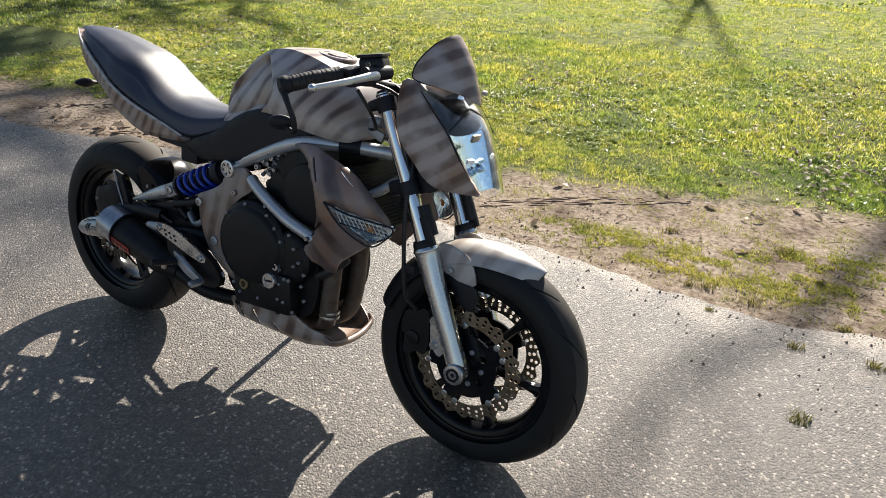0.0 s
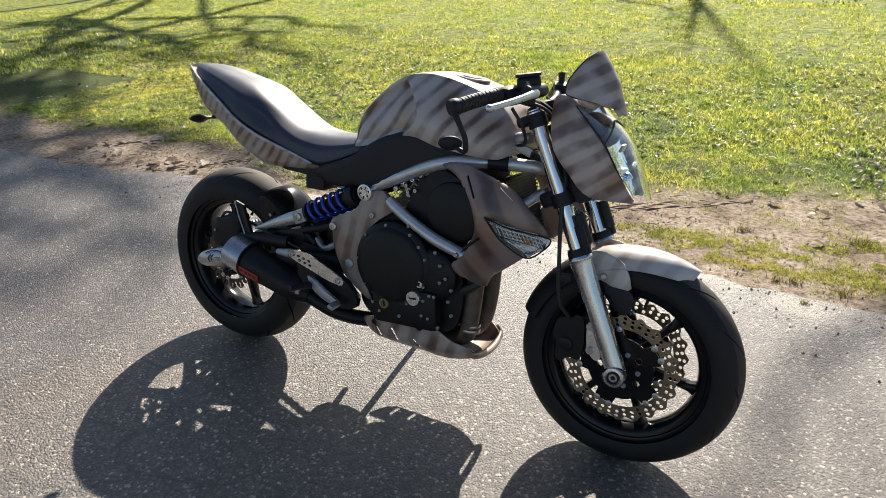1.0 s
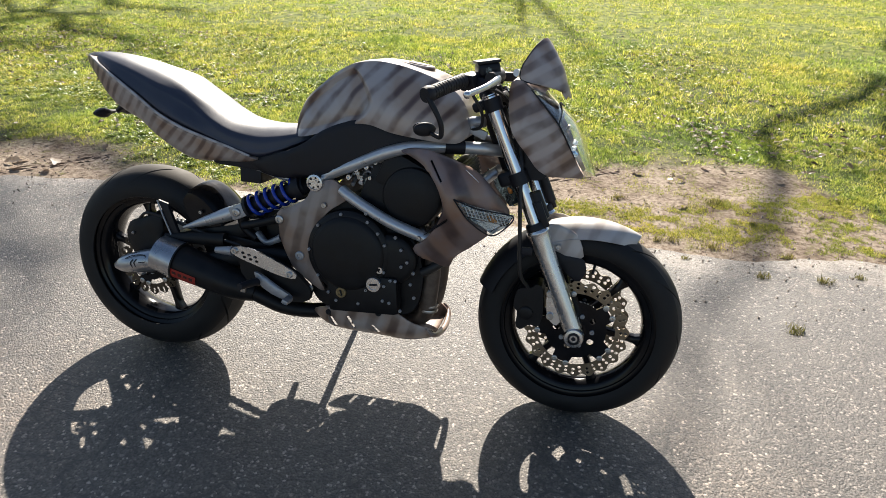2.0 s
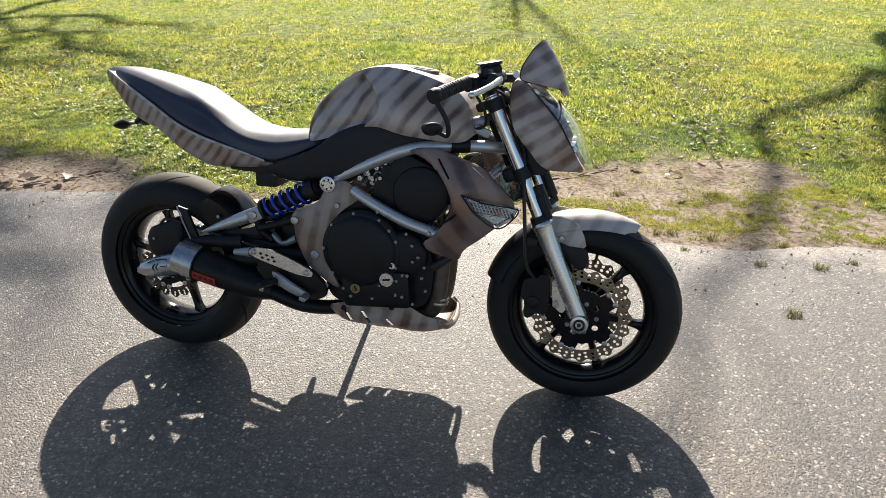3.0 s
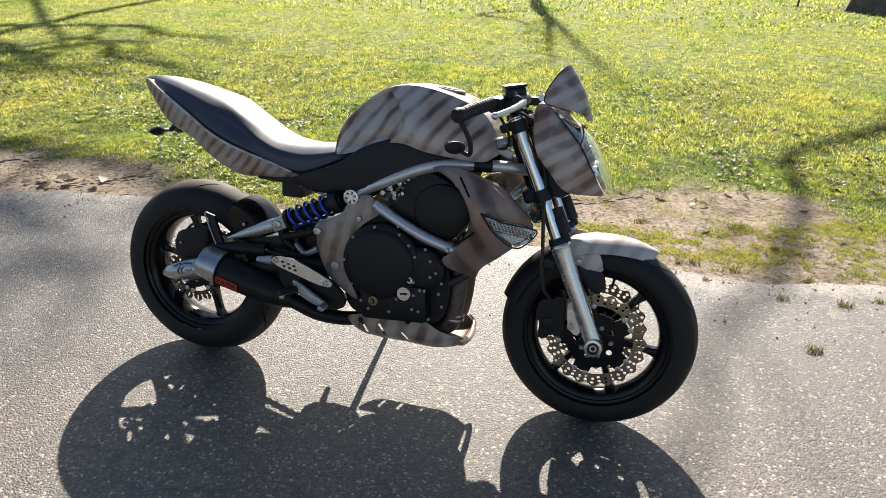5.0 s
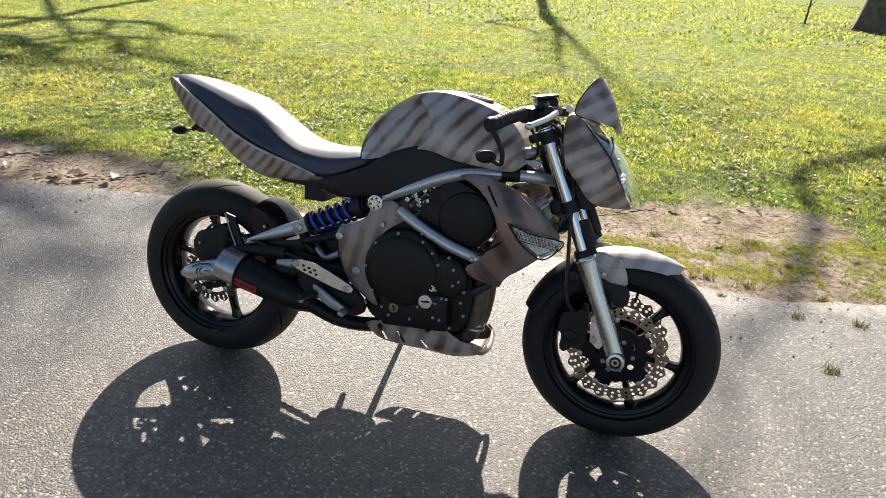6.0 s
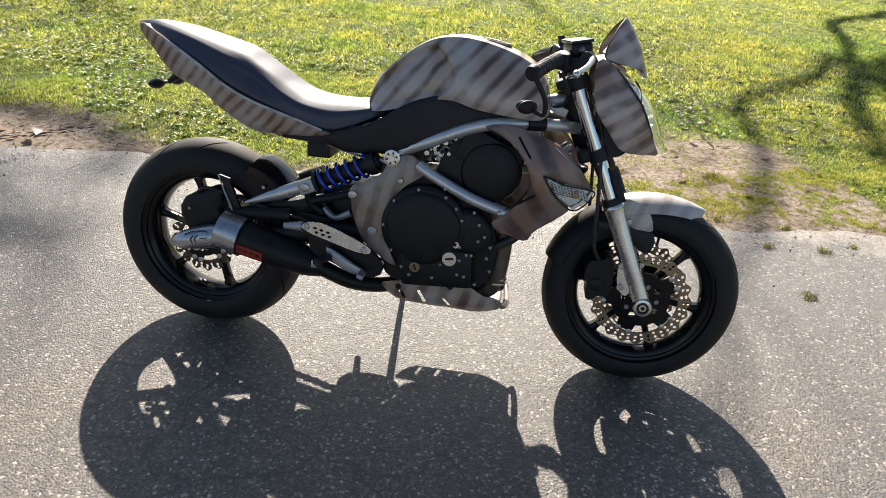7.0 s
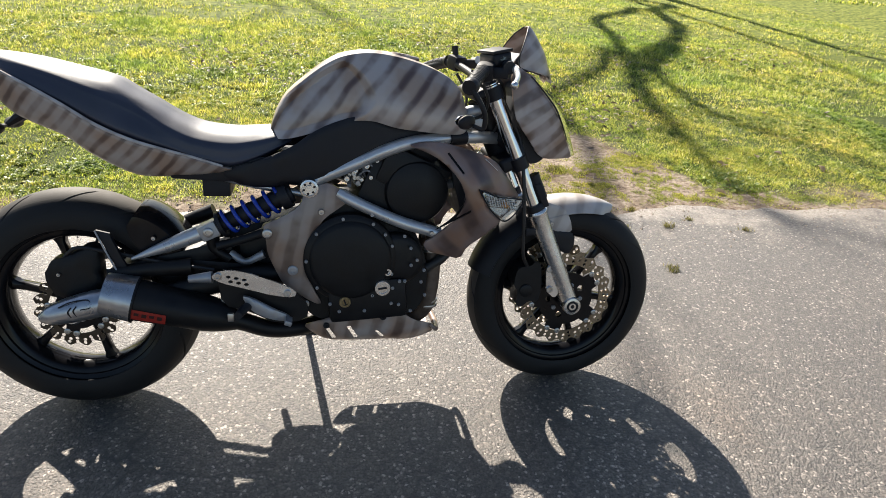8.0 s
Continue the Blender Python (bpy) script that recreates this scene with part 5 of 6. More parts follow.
EDGE_X = (-12, -3.4, -2.83, -2.44, -2.1, -1.6, -1.3, -0.9, 0.2, 0.32, 0.48, 0.85, 1.3, 1.8, 2.25, 2.5, 2.7, 2.95, 3.4, 12)
EDGE_Y = (1.45, 1.60, 1.72, 1.60, 1.74, 1.70, 1.50, 1.38, 1.40, 1.60, 2.06, 2.05, 2.22, 2.34, 2.50, 2.48, 2.05, 1.55, 1.36, 1.32)


def lawn_edge(x):
    """Where the grass begins; bare dirt lies between it and the drive in two stretches."""
    return float(np.interp(x, EDGE_X, EDGE_Y)) + 0.04 * fbm(x * 0.9, 7.7) + 0.08 * fbm(x * 3.5, 1.7)


def asphalt_material():
    m, nt, b = mat("weathered_asphalt")
    v = coords(nt)
    vor = nt.nodes.new("ShaderNodeTexVoronoi")
    vor.inputs["Scale"].default_value = 125
    nt.links.new(v, vor.inputs["Vector"])
    sep = nt.nodes.new("ShaderNodeSeparateColor")
    nt.links.new(vor.outputs["Color"], sep.inputs[0])
    stone = ramp(nt, sep.outputs[0], [(0.0, (0.085, 0.076, 0.070)), (0.5, (0.146, 0.131, 0.118)), (0.90, (0.205, 0.182, 0.160)), (1.0, (0.56, 0.50, 0.45))])
    gap = ramp(nt, vor.outputs["Distance"], [(0.28, (1, 1, 1)), (0.62, (0.72, 0.71, 0.70))])
    c = mixc(nt, 1.0, stone, gap, 'MULTIPLY')
    pits = noise_tex(nt, v, 170, 3, 0.68)
    c = mixc(nt, 1.0, c, ramp(nt, pits, [(0.36, (0.38, 0.36, 0.35)), (0.46, (0.95, 0.95, 0.95)), (0.66, (1.16, 1.15, 1.13))]), 'MULTIPLY')
    big = noise_tex(nt, v, 0.9, 5, 0.6)
    c = mixc(nt, 1.0, c, ramp(nt, big, [(0.3, (0.78, 0.77, 0.78)), (0.7, (1.08, 1.04, 0.99))]), 'MULTIPLY')
    mid = noise_tex(nt, v, 14, 4, 0.6)
    c = mixc(nt, 1.0, c, ramp(nt, mid, [(0.3, (0.84, 0.84, 0.85)), (0.65, (1.05, 1.04, 1.02))]), 'MULTIPLY')
    # fine cracks in some stretches, and reddish dust
    warp = nt.nodes.new("ShaderNodeVectorMath")
    warp.operation = 'MULTIPLY_ADD'
    wob = nt.nodes.new("ShaderNodeTexNoise")
    wob.inputs["Scale"].default_value, wob.inputs["Detail"].default_value = 6.0, 4.0
    nt.links.new(v, wob.inputs["Vector"])
    nt.links.new(wob.outputs["Color"], warp.inputs[0])
    warp.inputs[1].default_value = (0.22, 0.22, 0.0)
    nt.links.new(v, warp.inputs[2])
    crack = nt.nodes.new("ShaderNodeTexVoronoi")
    crack.feature = 'DISTANCE_TO_EDGE'
    crack.inputs["Scale"].default_value = 2.6
    nt.links.new(warp.outputs[0], crack.inputs["Vector"])
    line = ramp(nt, crack.outputs["Distance"], [(0.0, (1, 1, 1)), (0.018, (0, 0, 0))])
    where = ramp(nt, noise_tex(nt, coords(nt), 0.45, 2), [(0.46, (0, 0, 0)), (0.54, (1, 1, 1))])
    both = nt.nodes.new("ShaderNodeMath")
    both.operation = 'MULTIPLY'
    nt.links.new(line, both.inputs[0])
    nt.links.new(where, both.inputs[1])
    c = mixc(nt, both.outputs[0], c, (0.05, 0.045, 0.04))
    dust = ramp(nt, noise_tex(nt, coords(nt, (0, 0, 40)), 0.7, 3), [(0.56, (0, 0, 0)), (0.72, (0.55, 0.55, 0.55))])
    c = mixc(nt, dust, c, mixc(nt, 1.0, c, (1.15, 0.92, 0.74), 'MULTIPLY'))
    place = nt.nodes.new("ShaderNodeSeparateXYZ")
    nt.links.new(v, place.inputs[0])
    spill = nt.nodes.new("ShaderNodeMath")
    spill.operation = 'MULTIPLY_ADD'
    nt.links.new(noise_tex(nt, v, 5.0, 6, 0.7), spill.inputs[0])
    spill.inputs[1].default_value = 1.5
    nt.links.new(place.outputs[1], spill.inputs[2])
    rng_ = nt.nodes.new("ShaderNodeMapRange")
    nt.links.new(spill.outputs[0], rng_.inputs[0])
    rng_.inputs[1].default_value, rng_.inputs[2].default_value, rng_.inputs[4].default_value = 1.80, 2.12, 0.9
    c = mixc(nt, rng_.outputs[0], c, ramp(nt, noise_tex(nt, v, 60, 4, 0.7), [(0.3, (0.13, 0.10, 0.078)), (0.48, (0.29, 0.245, 0.20)), (0.7, (0.46, 0.41, 0.35))]))
    nt.links.new(c, b.inputs["Base Color"])
    b.inputs["Roughness"].default_value = 0.52
    b.inputs["Specular IOR Level"].default_value = 0.85
    h = nt.nodes.new("ShaderNodeMath")
    h.operation = 'MULTIPLY_ADD'
    nt.links.new(vor.outputs["Distance"], h.inputs[0])
    h.inputs[1].default_value = -0.45
    nt.links.new(pits, h.inputs[2])
    bump(nt, b, h.outputs[0], 1.0, 0.0066)
    return m


def soil_material():
    """Bare dirt by the drive, mossy soil under the grass, dull turf far off."""
    m, nt, b = mat("soil_and_turf")
    v = coords(nt)
    sep = nt.nodes.new("ShaderNodeSeparateXYZ")
    nt.links.new(v, sep.inputs[0])
    big, fine = noise_tex(nt, v, 1.6, 5, 0.6), noise_tex(nt, v, 40, 4, 0.65)
    dirt = ramp(nt, fine, [(0.3, (0.085, 0.060, 0.045)), (0.45, (0.245, 0.195, 0.152)), (0.68, (0.42, 0.36, 0.295))])
    stain = ramp(nt, noise_tex(nt, v, 3.2, 6, 0.68), [(0.36, (0.40, 0.34, 0.30)), (0.48, (0.85, 0.81, 0.77)), (0.62, (1.06, 1.04, 1.02))])
    dirt = mixc(nt, 1.0, dirt, stain, 'MULTIPLY')
    film = ramp(nt, noise_tex(nt, v, 11.0, 5, 0.7), [(0.56, (0, 0, 0)), (0.68, (0.65, 0.65, 0.65))])
    dirt = mixc(nt, film, dirt, (0.15, 0.15, 0.035))
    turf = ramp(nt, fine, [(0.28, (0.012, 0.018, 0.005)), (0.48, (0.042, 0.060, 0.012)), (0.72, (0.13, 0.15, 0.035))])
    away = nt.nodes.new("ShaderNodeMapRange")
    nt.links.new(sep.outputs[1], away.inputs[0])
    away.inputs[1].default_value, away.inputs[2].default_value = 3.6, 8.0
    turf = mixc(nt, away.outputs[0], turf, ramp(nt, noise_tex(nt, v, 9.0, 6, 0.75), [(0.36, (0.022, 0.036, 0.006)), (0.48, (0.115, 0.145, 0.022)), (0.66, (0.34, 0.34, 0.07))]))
    bare = nt.nodes.new("ShaderNodeAttribute")
    bare.attribute_name = "past_edge"
    add = nt.nodes.new("ShaderNodeMath")
    add.operation = 'MULTIPLY_ADD'
    nt.links.new(noise_tex(nt, v, 4.0, 6, 0.65), add.inputs[0])
    add.inputs[1].default_value = 0.9
    nt.links.new(bare.outputs["Fac"], add.inputs[2])
    fac = nt.nodes.new("ShaderNodeMapRange")
    nt.links.new(add.outputs[0], fac.inputs[0])
    fac.inputs[1].default_value, fac.inputs[2].default_value = 0.42, 0.75
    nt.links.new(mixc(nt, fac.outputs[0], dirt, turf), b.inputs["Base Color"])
    b.inputs["Roughness"].default_value = 0.95
    b.inputs["Specular IOR Level"].default_value = 0.2
    bump(nt, b, noise_tex(nt, v, 90, 5, 0.7), 0.9, 0.008)
    return m


def blade_material(name, stops, patch=0.0, gloss=0.12):
    """Thin leaves that let the low sun through; patch: how much whole patches vary."""
    m = bpy.data.materials.new(name)
    m.use_nodes = True
    nt = m.node_tree
    nt.nodes.clear()
    out = nt.nodes.new("ShaderNodeOutputMaterial")
    geo = nt.nodes.new("ShaderNodeNewGeometry")
    c = ramp(nt, geo.outputs["Random Per Island"], stops)
    if patch:
        v = coords(nt)
        c = mixc(nt, patch, c, ramp(nt, noise_tex(nt, v, 0.55, 4, 0.6), [(0.34, (0.72, 0.90, 0.80)), (0.5, (1.0, 1.0, 1.0)), (0.66, (1.08, 1.02, 1.1))]), 'MULTIPLY')
        c = mixc(nt, patch, c, ramp(nt, noise_tex(nt, v, 2.2, 6, 0.72), [(0.30, (0.30, 0.38, 0.34)), (0.46, (0.9, 0.95, 0.9)), (0.66, (1.22, 1.14, 0.9))]), 'MULTIPLY')
        c = mixc(nt, patch, c, ramp(nt, noise_tex(nt, v, 17.0, 3, 0.6), [(0.34, (0.48, 0.60, 0.52)), (0.5, (1.0, 1.0, 1.0)), (0.66, (1.28, 1.2, 1.15))]), 'MULTIPLY')
    d, t, mx = nt.nodes.new("ShaderNodeBsdfDiffuse"), nt.nodes.new("ShaderNodeBsdfTranslucent"), nt.nodes.new("ShaderNodeMixShader")
    g, mg_ = nt.nodes.new("ShaderNodeBsdfGlossy"), nt.nodes.new("ShaderNodeMixShader")
    nt.links.new(c, d.inputs[0])
    nt.links.new(c, t.inputs[0])
    g.inputs["Roughness"].default_value = 0.38
    mx.inputs[0].default_value = 0.55
    nt.links.new(d.outputs[0], mx.inputs[1])
    nt.links.new(t.outputs[0], mx.inputs[2])
    mg_.inputs[0].default_value = gloss
    nt.links.new(mx.outputs[0], mg_.inputs[1])
    nt.links.new(g.outputs[0], mg_.inputs[2])
    nt.links.new(mg_.outputs[0], out.inputs[0])
    return m


M_ASPHALT, M_SOIL = asphalt_material(), soil_material()
M_GRASS = blade_material("lawn_grass", [(0.0, (0.08, 0.110, 0.020)), (0.22, (0.25, 0.31, 0.045)), (0.55, (0.54, 0.565, 0.095)), (0.84, (0.76, 0.70, 0.19)), (1.0, (0.86, 0.77, 0.52))], 1.0, 0.05)
M_WEED = blade_material("lawn_weed_leaf", [(0.0, (0.10, 0.16, 0.03)), (0.5, (0.25, 0.31, 0.06)), (1.0, (0.46, 0.48, 0.15))], 0.7, 0.045)
M_MOSS = blade_material("verge_moss", [(0.0, (0.16, 0.17, 0.03)), (0.5, (0.40, 0.41, 0.06)), (1.0, (0.62, 0.55, 0.20))], 0.6, 0.03)
M_TUFT = blade_material("drive_tuft", [(0.0, (0.07, 0.07, 0.02)), (0.5, (0.18, 0.17, 0.045)), (1.0, (0.34, 0.28, 0.13))], 0.4, 0.02)
M_LEAF = blade_material("dry_leaf", [(0.0, (0.07, 0.045, 0.03)), (0.35, (0.22, 0.15, 0.10)), (0.65, (0.46, 0.38, 0.30)), (1.0, (0.68, 0.61, 0.53))], 0.0, 0.07)


def graded(lo, hi, step, far):
    near = list(np.arange(lo, hi + step / 2, step))
    grow, d, p = [], step, hi
    while p < far:
        d *= 1.5
        p += d
        grow.append(p)
    low, d, p = [], step, lo
    while p > -far:
        d *= 1.5
        p -= d
        low.append(p)
    return low[::-1] + near + grow


gx, gy = graded(-8, 8, 0.10, 600), graded(1.0, 9.0, 0.08, 600)
vs = [(x, y, ground_z(x, y) if abs(x) < 40 and y < 60 else 0.0) for y in gy for x in gx]
nx = len(gx)
fs = [(j * nx + i, j * nx + i + 1, (j + 1) * nx + i + 1, (j + 1) * nx + i) for j in range(len(gy) - 1) for i in range(nx - 1)]
me = bpy.data.meshes.new("ground")
me.from_pydata(vs, [], fs)
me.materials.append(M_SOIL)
edge = me.attributes.new("past_edge", 'FLOAT', 'POINT')
edge.data.foreach_set("value", [max(-1.0, min(2.0, y - lawn_edge(x))) for x, y, z in vs])
tagged(new("ground", finish(me, 180)), "lawn soil with a bare dirt verge", "ground", kind="structure")

# asphalt slab with a crumbled edge
ax_ = sorted(set([round(v, 3) for v in graded(-6, 6, 0.03, 60)]))
top, bot = [(x, verge(x), 0.0) for x in ax_], [(x, verge(x) + 0.02, -0.03) for x in ax_]
rows_ = [bot, top, [(x, verge(x) - 0.05, 0.0) for x in ax_], [(x, -14.0, 0.0) for x in ax_], [(x, -14.0, -0.03) for x in ax_]]
me = bpy.data.meshes.new("pavement")
n = len(ax_)
me.from_pydata([p for r in rows_ for p in r], [], [(a * n + i + 1, a * n + i, (a + 1) * n + i, (a + 1) * n + i + 1) for a in range(4) for i in range(n - 1)])
me.materials.append(M_ASPHALT)
tagged(new("pavement", finish(me, 30)), "light grey weathered asphalt drive with a crumbled edge", "pavement", kind="structure")


def blades(name, places, heights, widths, material, label, category, lean=0.5, seed=1):
    """Many bent grass blades in one mesh."""
    rng = np.random.default_rng(seed)
    k = len(places)
    p = np.array(places)
    a = rng.uniform(0, 2 * np.pi, k)
    b = rng.uniform(0, 2 * np.pi, k)
    side = np.stack([np.cos(a), np.sin(a), 0 * a], 1) * (np.array(widths) * 0.5)[:, None]
    bend = np.stack([np.cos(b), np.sin(b), 0 * b], 1) * (np.array(heights) * rng.uniform(0.1, 1, k) * lean)[:, None]
    up = np.stack([0 * a, 0 * a, np.array(heights)], 1)
    v = np.stack([p - side, p + side, p + 0.55 * up + 0.35 * bend + 0.8 * side, p + 0.55 * up + 0.35 * bend - 0.8 * side, p + up * 0.9 + bend], 1).reshape(-1, 3)
    base = np.arange(k) * 5
    me = bpy.data.meshes.new(name)
    quads = np.stack([base, base + 1, base + 2, base + 3], 1)
    tris = np.stack([base + 3, base + 2, base + 4], 1)
    me.vertices.add(len(v))
    me.vertices.foreach_set("co", v.ravel())
    me.loops.add(7 * k)
    me.loops.foreach_set("vertex_index", np.concatenate([quads.ravel(), tris.ravel()]))
    me.polygons.add(2 * k)
    me.polygons.foreach_set("loop_start", np.concatenate([np.arange(k) * 4, 4 * k + np.arange(k) * 3]))
    me.update(calc_edges=True)
    me.validate()
    me.materials.append(material)
    return tagged(new(name, me), label, category, kind="stuff")


def scatter(rng, count, x0, x1, y0, y1, keep):
    out = []
    while len(out) < count:
        for x, y in zip(rng.uniform(x0, x1, 4000), rng.uniform(y0, y1, 4000)):
            if rng.random() < keep(x, y):
                out.append((x, y, (ground_z(x, y) if y < 9 else ground_z(x, y)) - 0.003))
                if len(out) >= count:
                    break
    return out


def lawn_keep(x, y):
    e = (y - lawn_edge(x)) / (0.14 + 0.30 * max(0.0, fbm(x * 1.1, 31.0) + 0.2))
    gaps = 0.50 + 1.0 * fbm(x * 1.7, y * 1.7 + 20, 3) + 1.3 * fbm(x * 8, y * 8 + 5, 2)
    return max(0.0, min(1.0, e)) * (0.06 + 0.94 * max(0.0, min(1.0, gaps)))


rng = np.random.default_rng(5)
def clumps(count, per, spread, x0, x1, y0, y1, keep):
    """Blade places gathered in tufts, and each tuft's vigour."""
    heads = np.array(scatter(rng, count, x0, x1, y0, y1, keep))
    vig = rng.uniform(0.35, 1.0, count) ** 1.3
    p = np.repeat(heads, per, 0)
    p[:, :2] += rng.normal(0, spread, (count * per, 2)) * np.repeat(0.6 + 0.8 * vig, per)[:, None]
    return p, np.repeat(vig, per) * rng.uniform(0.55, 1.0, count * per)


def carpet_keep(x, y):
    return max(0.0, min(1.0, (y - lawn_edge(x)) / 0.25))


# a carpet of very short blades, and taller clumps over it
base = scatter(rng, 120000, -4.6, 5.2, 1.35, 3.3, carpet_keep)
blades("lawn_carpet", base, rng.uniform(0.006, 0.018, len(base)), rng.uniform(0.0022, 0.0045, len(base)), M_GRASS, "short sunlit yellow-green lawn grass", "grass", 0.8, 12)
base = scatter(rng, 90000, -6.4, 6.8, 3.2, 6.4, carpet_keep)
blades("lawn_carpet", base, rng.uniform(0.010, 0.026, len(base)), rng.uniform(0.004, 0.008, len(base)), M_GRASS, "short sunlit yellow-green lawn grass", "grass", 0.8, 13)
near, vig = clumps(22000, 10, 0.015, -4.6, 5.2, 1.30, 3.3, lawn_keep)
blades("lawn_grass_near", near, 0.005 + 0.038 * vig ** 1.6, rng.uniform(0.0020, 0.0042, len(near)), M_GRASS, "short sunlit yellow-green lawn grass", "grass", 1.2, 2)
near, vig = clumps(24000, 8, 0.018, -6.4, 6.8, 3.2, 6.2, lawn_keep)
blades("lawn_grass_near", near, 0.010 + 0.056 * vig ** 1.6, rng.uniform(0.0034, 0.0068, len(near)), M_GRASS, "short sunlit yellow-green lawn grass", "grass", 1.2, 9)
side = np.concatenate([clumps(2300, 8, 0.030, x0, x1, 1.5, 5.5, lawn_keep)[0] for x0, x1 in ((-11.0, -6.2), (6.6, 11.0))])
blades("lawn_grass_side", side, rng.uniform(0.015, 0.060, len(side)), rng.uniform(0.006, 0.012, len(side)), M_GRASS, "short sunlit yellow-green lawn grass", "grass", 1.2, 8)
mid, vig = clumps(24000, 7, 0.032, -13.0, 9.5, 5.8, 12.5, lawn_keep)
blades("lawn_grass_middle", mid, 0.014 + 0.044 * vig ** 1.4, rng.uniform(0.005, 0.010, len(mid)), M_GRASS, "short sunlit yellow-green lawn grass", "grass", 1.1, 3)
far, vig = clumps(10000, 6, 0.07, -26.0, 16.0, 12.0, 28.0, lambda x, y: 1.0)
blades("lawn_grass_far", far, 0.03 + 0.05 * vig, rng.uniform(0.02, 0.04, len(far)), M_GRASS, "short sunlit yellow-green lawn grass", "grass", 1.2, 4)


def weed_keep(x, y):
    return lawn_keep(x, y) * max(0.0, min(1.0, 0.25 + 2.2 * fbm(x * 0.9 + 40, y * 0.9, 3)))


# low broad-leaved weeds in patches: rosettes of cupped leaves
def weeds(name, count, x0, x1, y0, y1, size, seed):
    r = np.random.default_rng(seed)
    vs, fs = [], []
    for hx, hy, hz in scatter(r, count, x0, x1, y0, y1, weed_keep):
        a0, s0 = r.uniform(0, 6.28), size * r.uniform(0.6, 1.3)
        for k in range(6):
            a = a0 + 1.047 * k + r.uniform(-0.3, 0.3)
            l, w, rise = s0 * r.uniform(0.7, 1.15), s0 * r.uniform(0.22, 0.36), r.uniform(0.15, 0.75)
            cx, cy = math.cos(a), math.sin(a)
            z0 = hz + 0.008
            q = len(vs)
            vs += [(hx + cx * l * 0.12, hy + cy * l * 0.12, z0), (hx + cx * l * 0.6 - cy * w, hy + cy * l * 0.6 + cx * w, z0 + l * rise * 0.75 + w * 0.3),
                   (hx + cx * l * 0.62, hy + cy * l * 0.62, z0 + l * rise * 0.7), (hx + cx * l * 0.6 + cy * w, hy + cy * l * 0.6 - cx * w, z0 + l * rise * 0.75 + w * 0.3),
                   (hx + cx * l, hy + cy * l, z0 + l * rise * 0.8)]
            fs += [(q, q + 2, q + 1), (q, q + 3, q + 2), (q + 1, q + 2, q + 4), (q + 2, q + 3, q + 4)]
    me = bpy.data.meshes.new(name)
    me.from_pydata(vs, [], fs)
    me.materials.append(M_WEED)
    tagged(new(name, finish(me, 180)), "low broad-leaved weeds in patches of the lawn", "weeds", kind="stuff")


weeds("lawn_weeds", 3200, -4.6, 5.2, 1.45, 3.4, 0.026, 31)
weeds("lawn_weeds", 3000, -6.2, 6.6, 3.3, 6.5, 0.034, 32)


def moss_keep(x, y):
    top = float(np.interp(x, (0.7, 1.03, 1.31, 1.58, 1.82, 2.04, 2.3, 2.66, 3.2), (1.5, 1.66, 1.71, 1.72, 1.77, 1.92, 2.0, 2.25, 2.3)))
    band = max(0.0, min(1.0, (y - 1.37) / 0.08, (top - y) / 0.10 + 0.3)) * max(0.0, min(1.0, (x - 0.75) / 0.3, (3.9 - x) / 0.5))
    bare = 0.10 * max(0.0, min(1.0, (lawn_edge(x) - y) / 0.1)) * max(0.0, min(1.0, 3.5 * fbm(x * 7, y * 7 + 9, 2)))
    return bare + band * max(0.0, min(1.0, 0.55 + 1.0 * fbm(x * 2.6, y * 4.5 + 3) + 1.2 * fbm(x * 14, y * 14, 2)))


moss = scatter(rng, 52000, 0.6, 3.9, 1.3, 2.45, moss_keep)
blades("verge_grass", moss, rng.uniform(0.005, 0.017, len(moss)), rng.uniform(0.0025, 0.005, len(moss)), M_MOSS, "thin mossy yellow-green grass on the dirt verge", "grass", 1.0, 6)


# small tufts growing in the asphalt
def grass_tuft(x, y, size, seed):
    r = np.random.default_rng(seed)
    size *= 0.6
    k = int(30 + 40 * size)
    pts = [(x + r.normal(0, 0.022 * size), y + r.normal(0, 0.015 * size), 0.0 if y < verge(x) else ground_z(x, y)) for _ in range(k)]
    ob = blades("grass_tuft", pts, r.uniform(0.012, 0.04, k) * size, r.uniform(0.002, 0.004, k), M_TUFT, "small yellow-green grass tuft in the asphalt edge", "grass tuft", 1.0, seed)
    ob["group"] = "grass tufts in the drive"


for i, (x, y, s) in enumerate(((1.714, 1.346, 1.2), (2.142, 1.081, 1.3), (2.297, 1.324, 1.3), (1.96, 1.34, 1.6), (2.20, 0.68, 1.2), (2.40, 1.10, 1.4), (1.83, 1.17, 0.8), (1.78, 1.36, 1.5), (1.52, 1.82, 1.4), (2.02, 1.86, 2.0), (2.55, 1.18, 1.0), (2.19, 0.65, 1.0), (2.8, 1.05, 1.1))):
    grass_tuft(x, y, s, 40 + i)


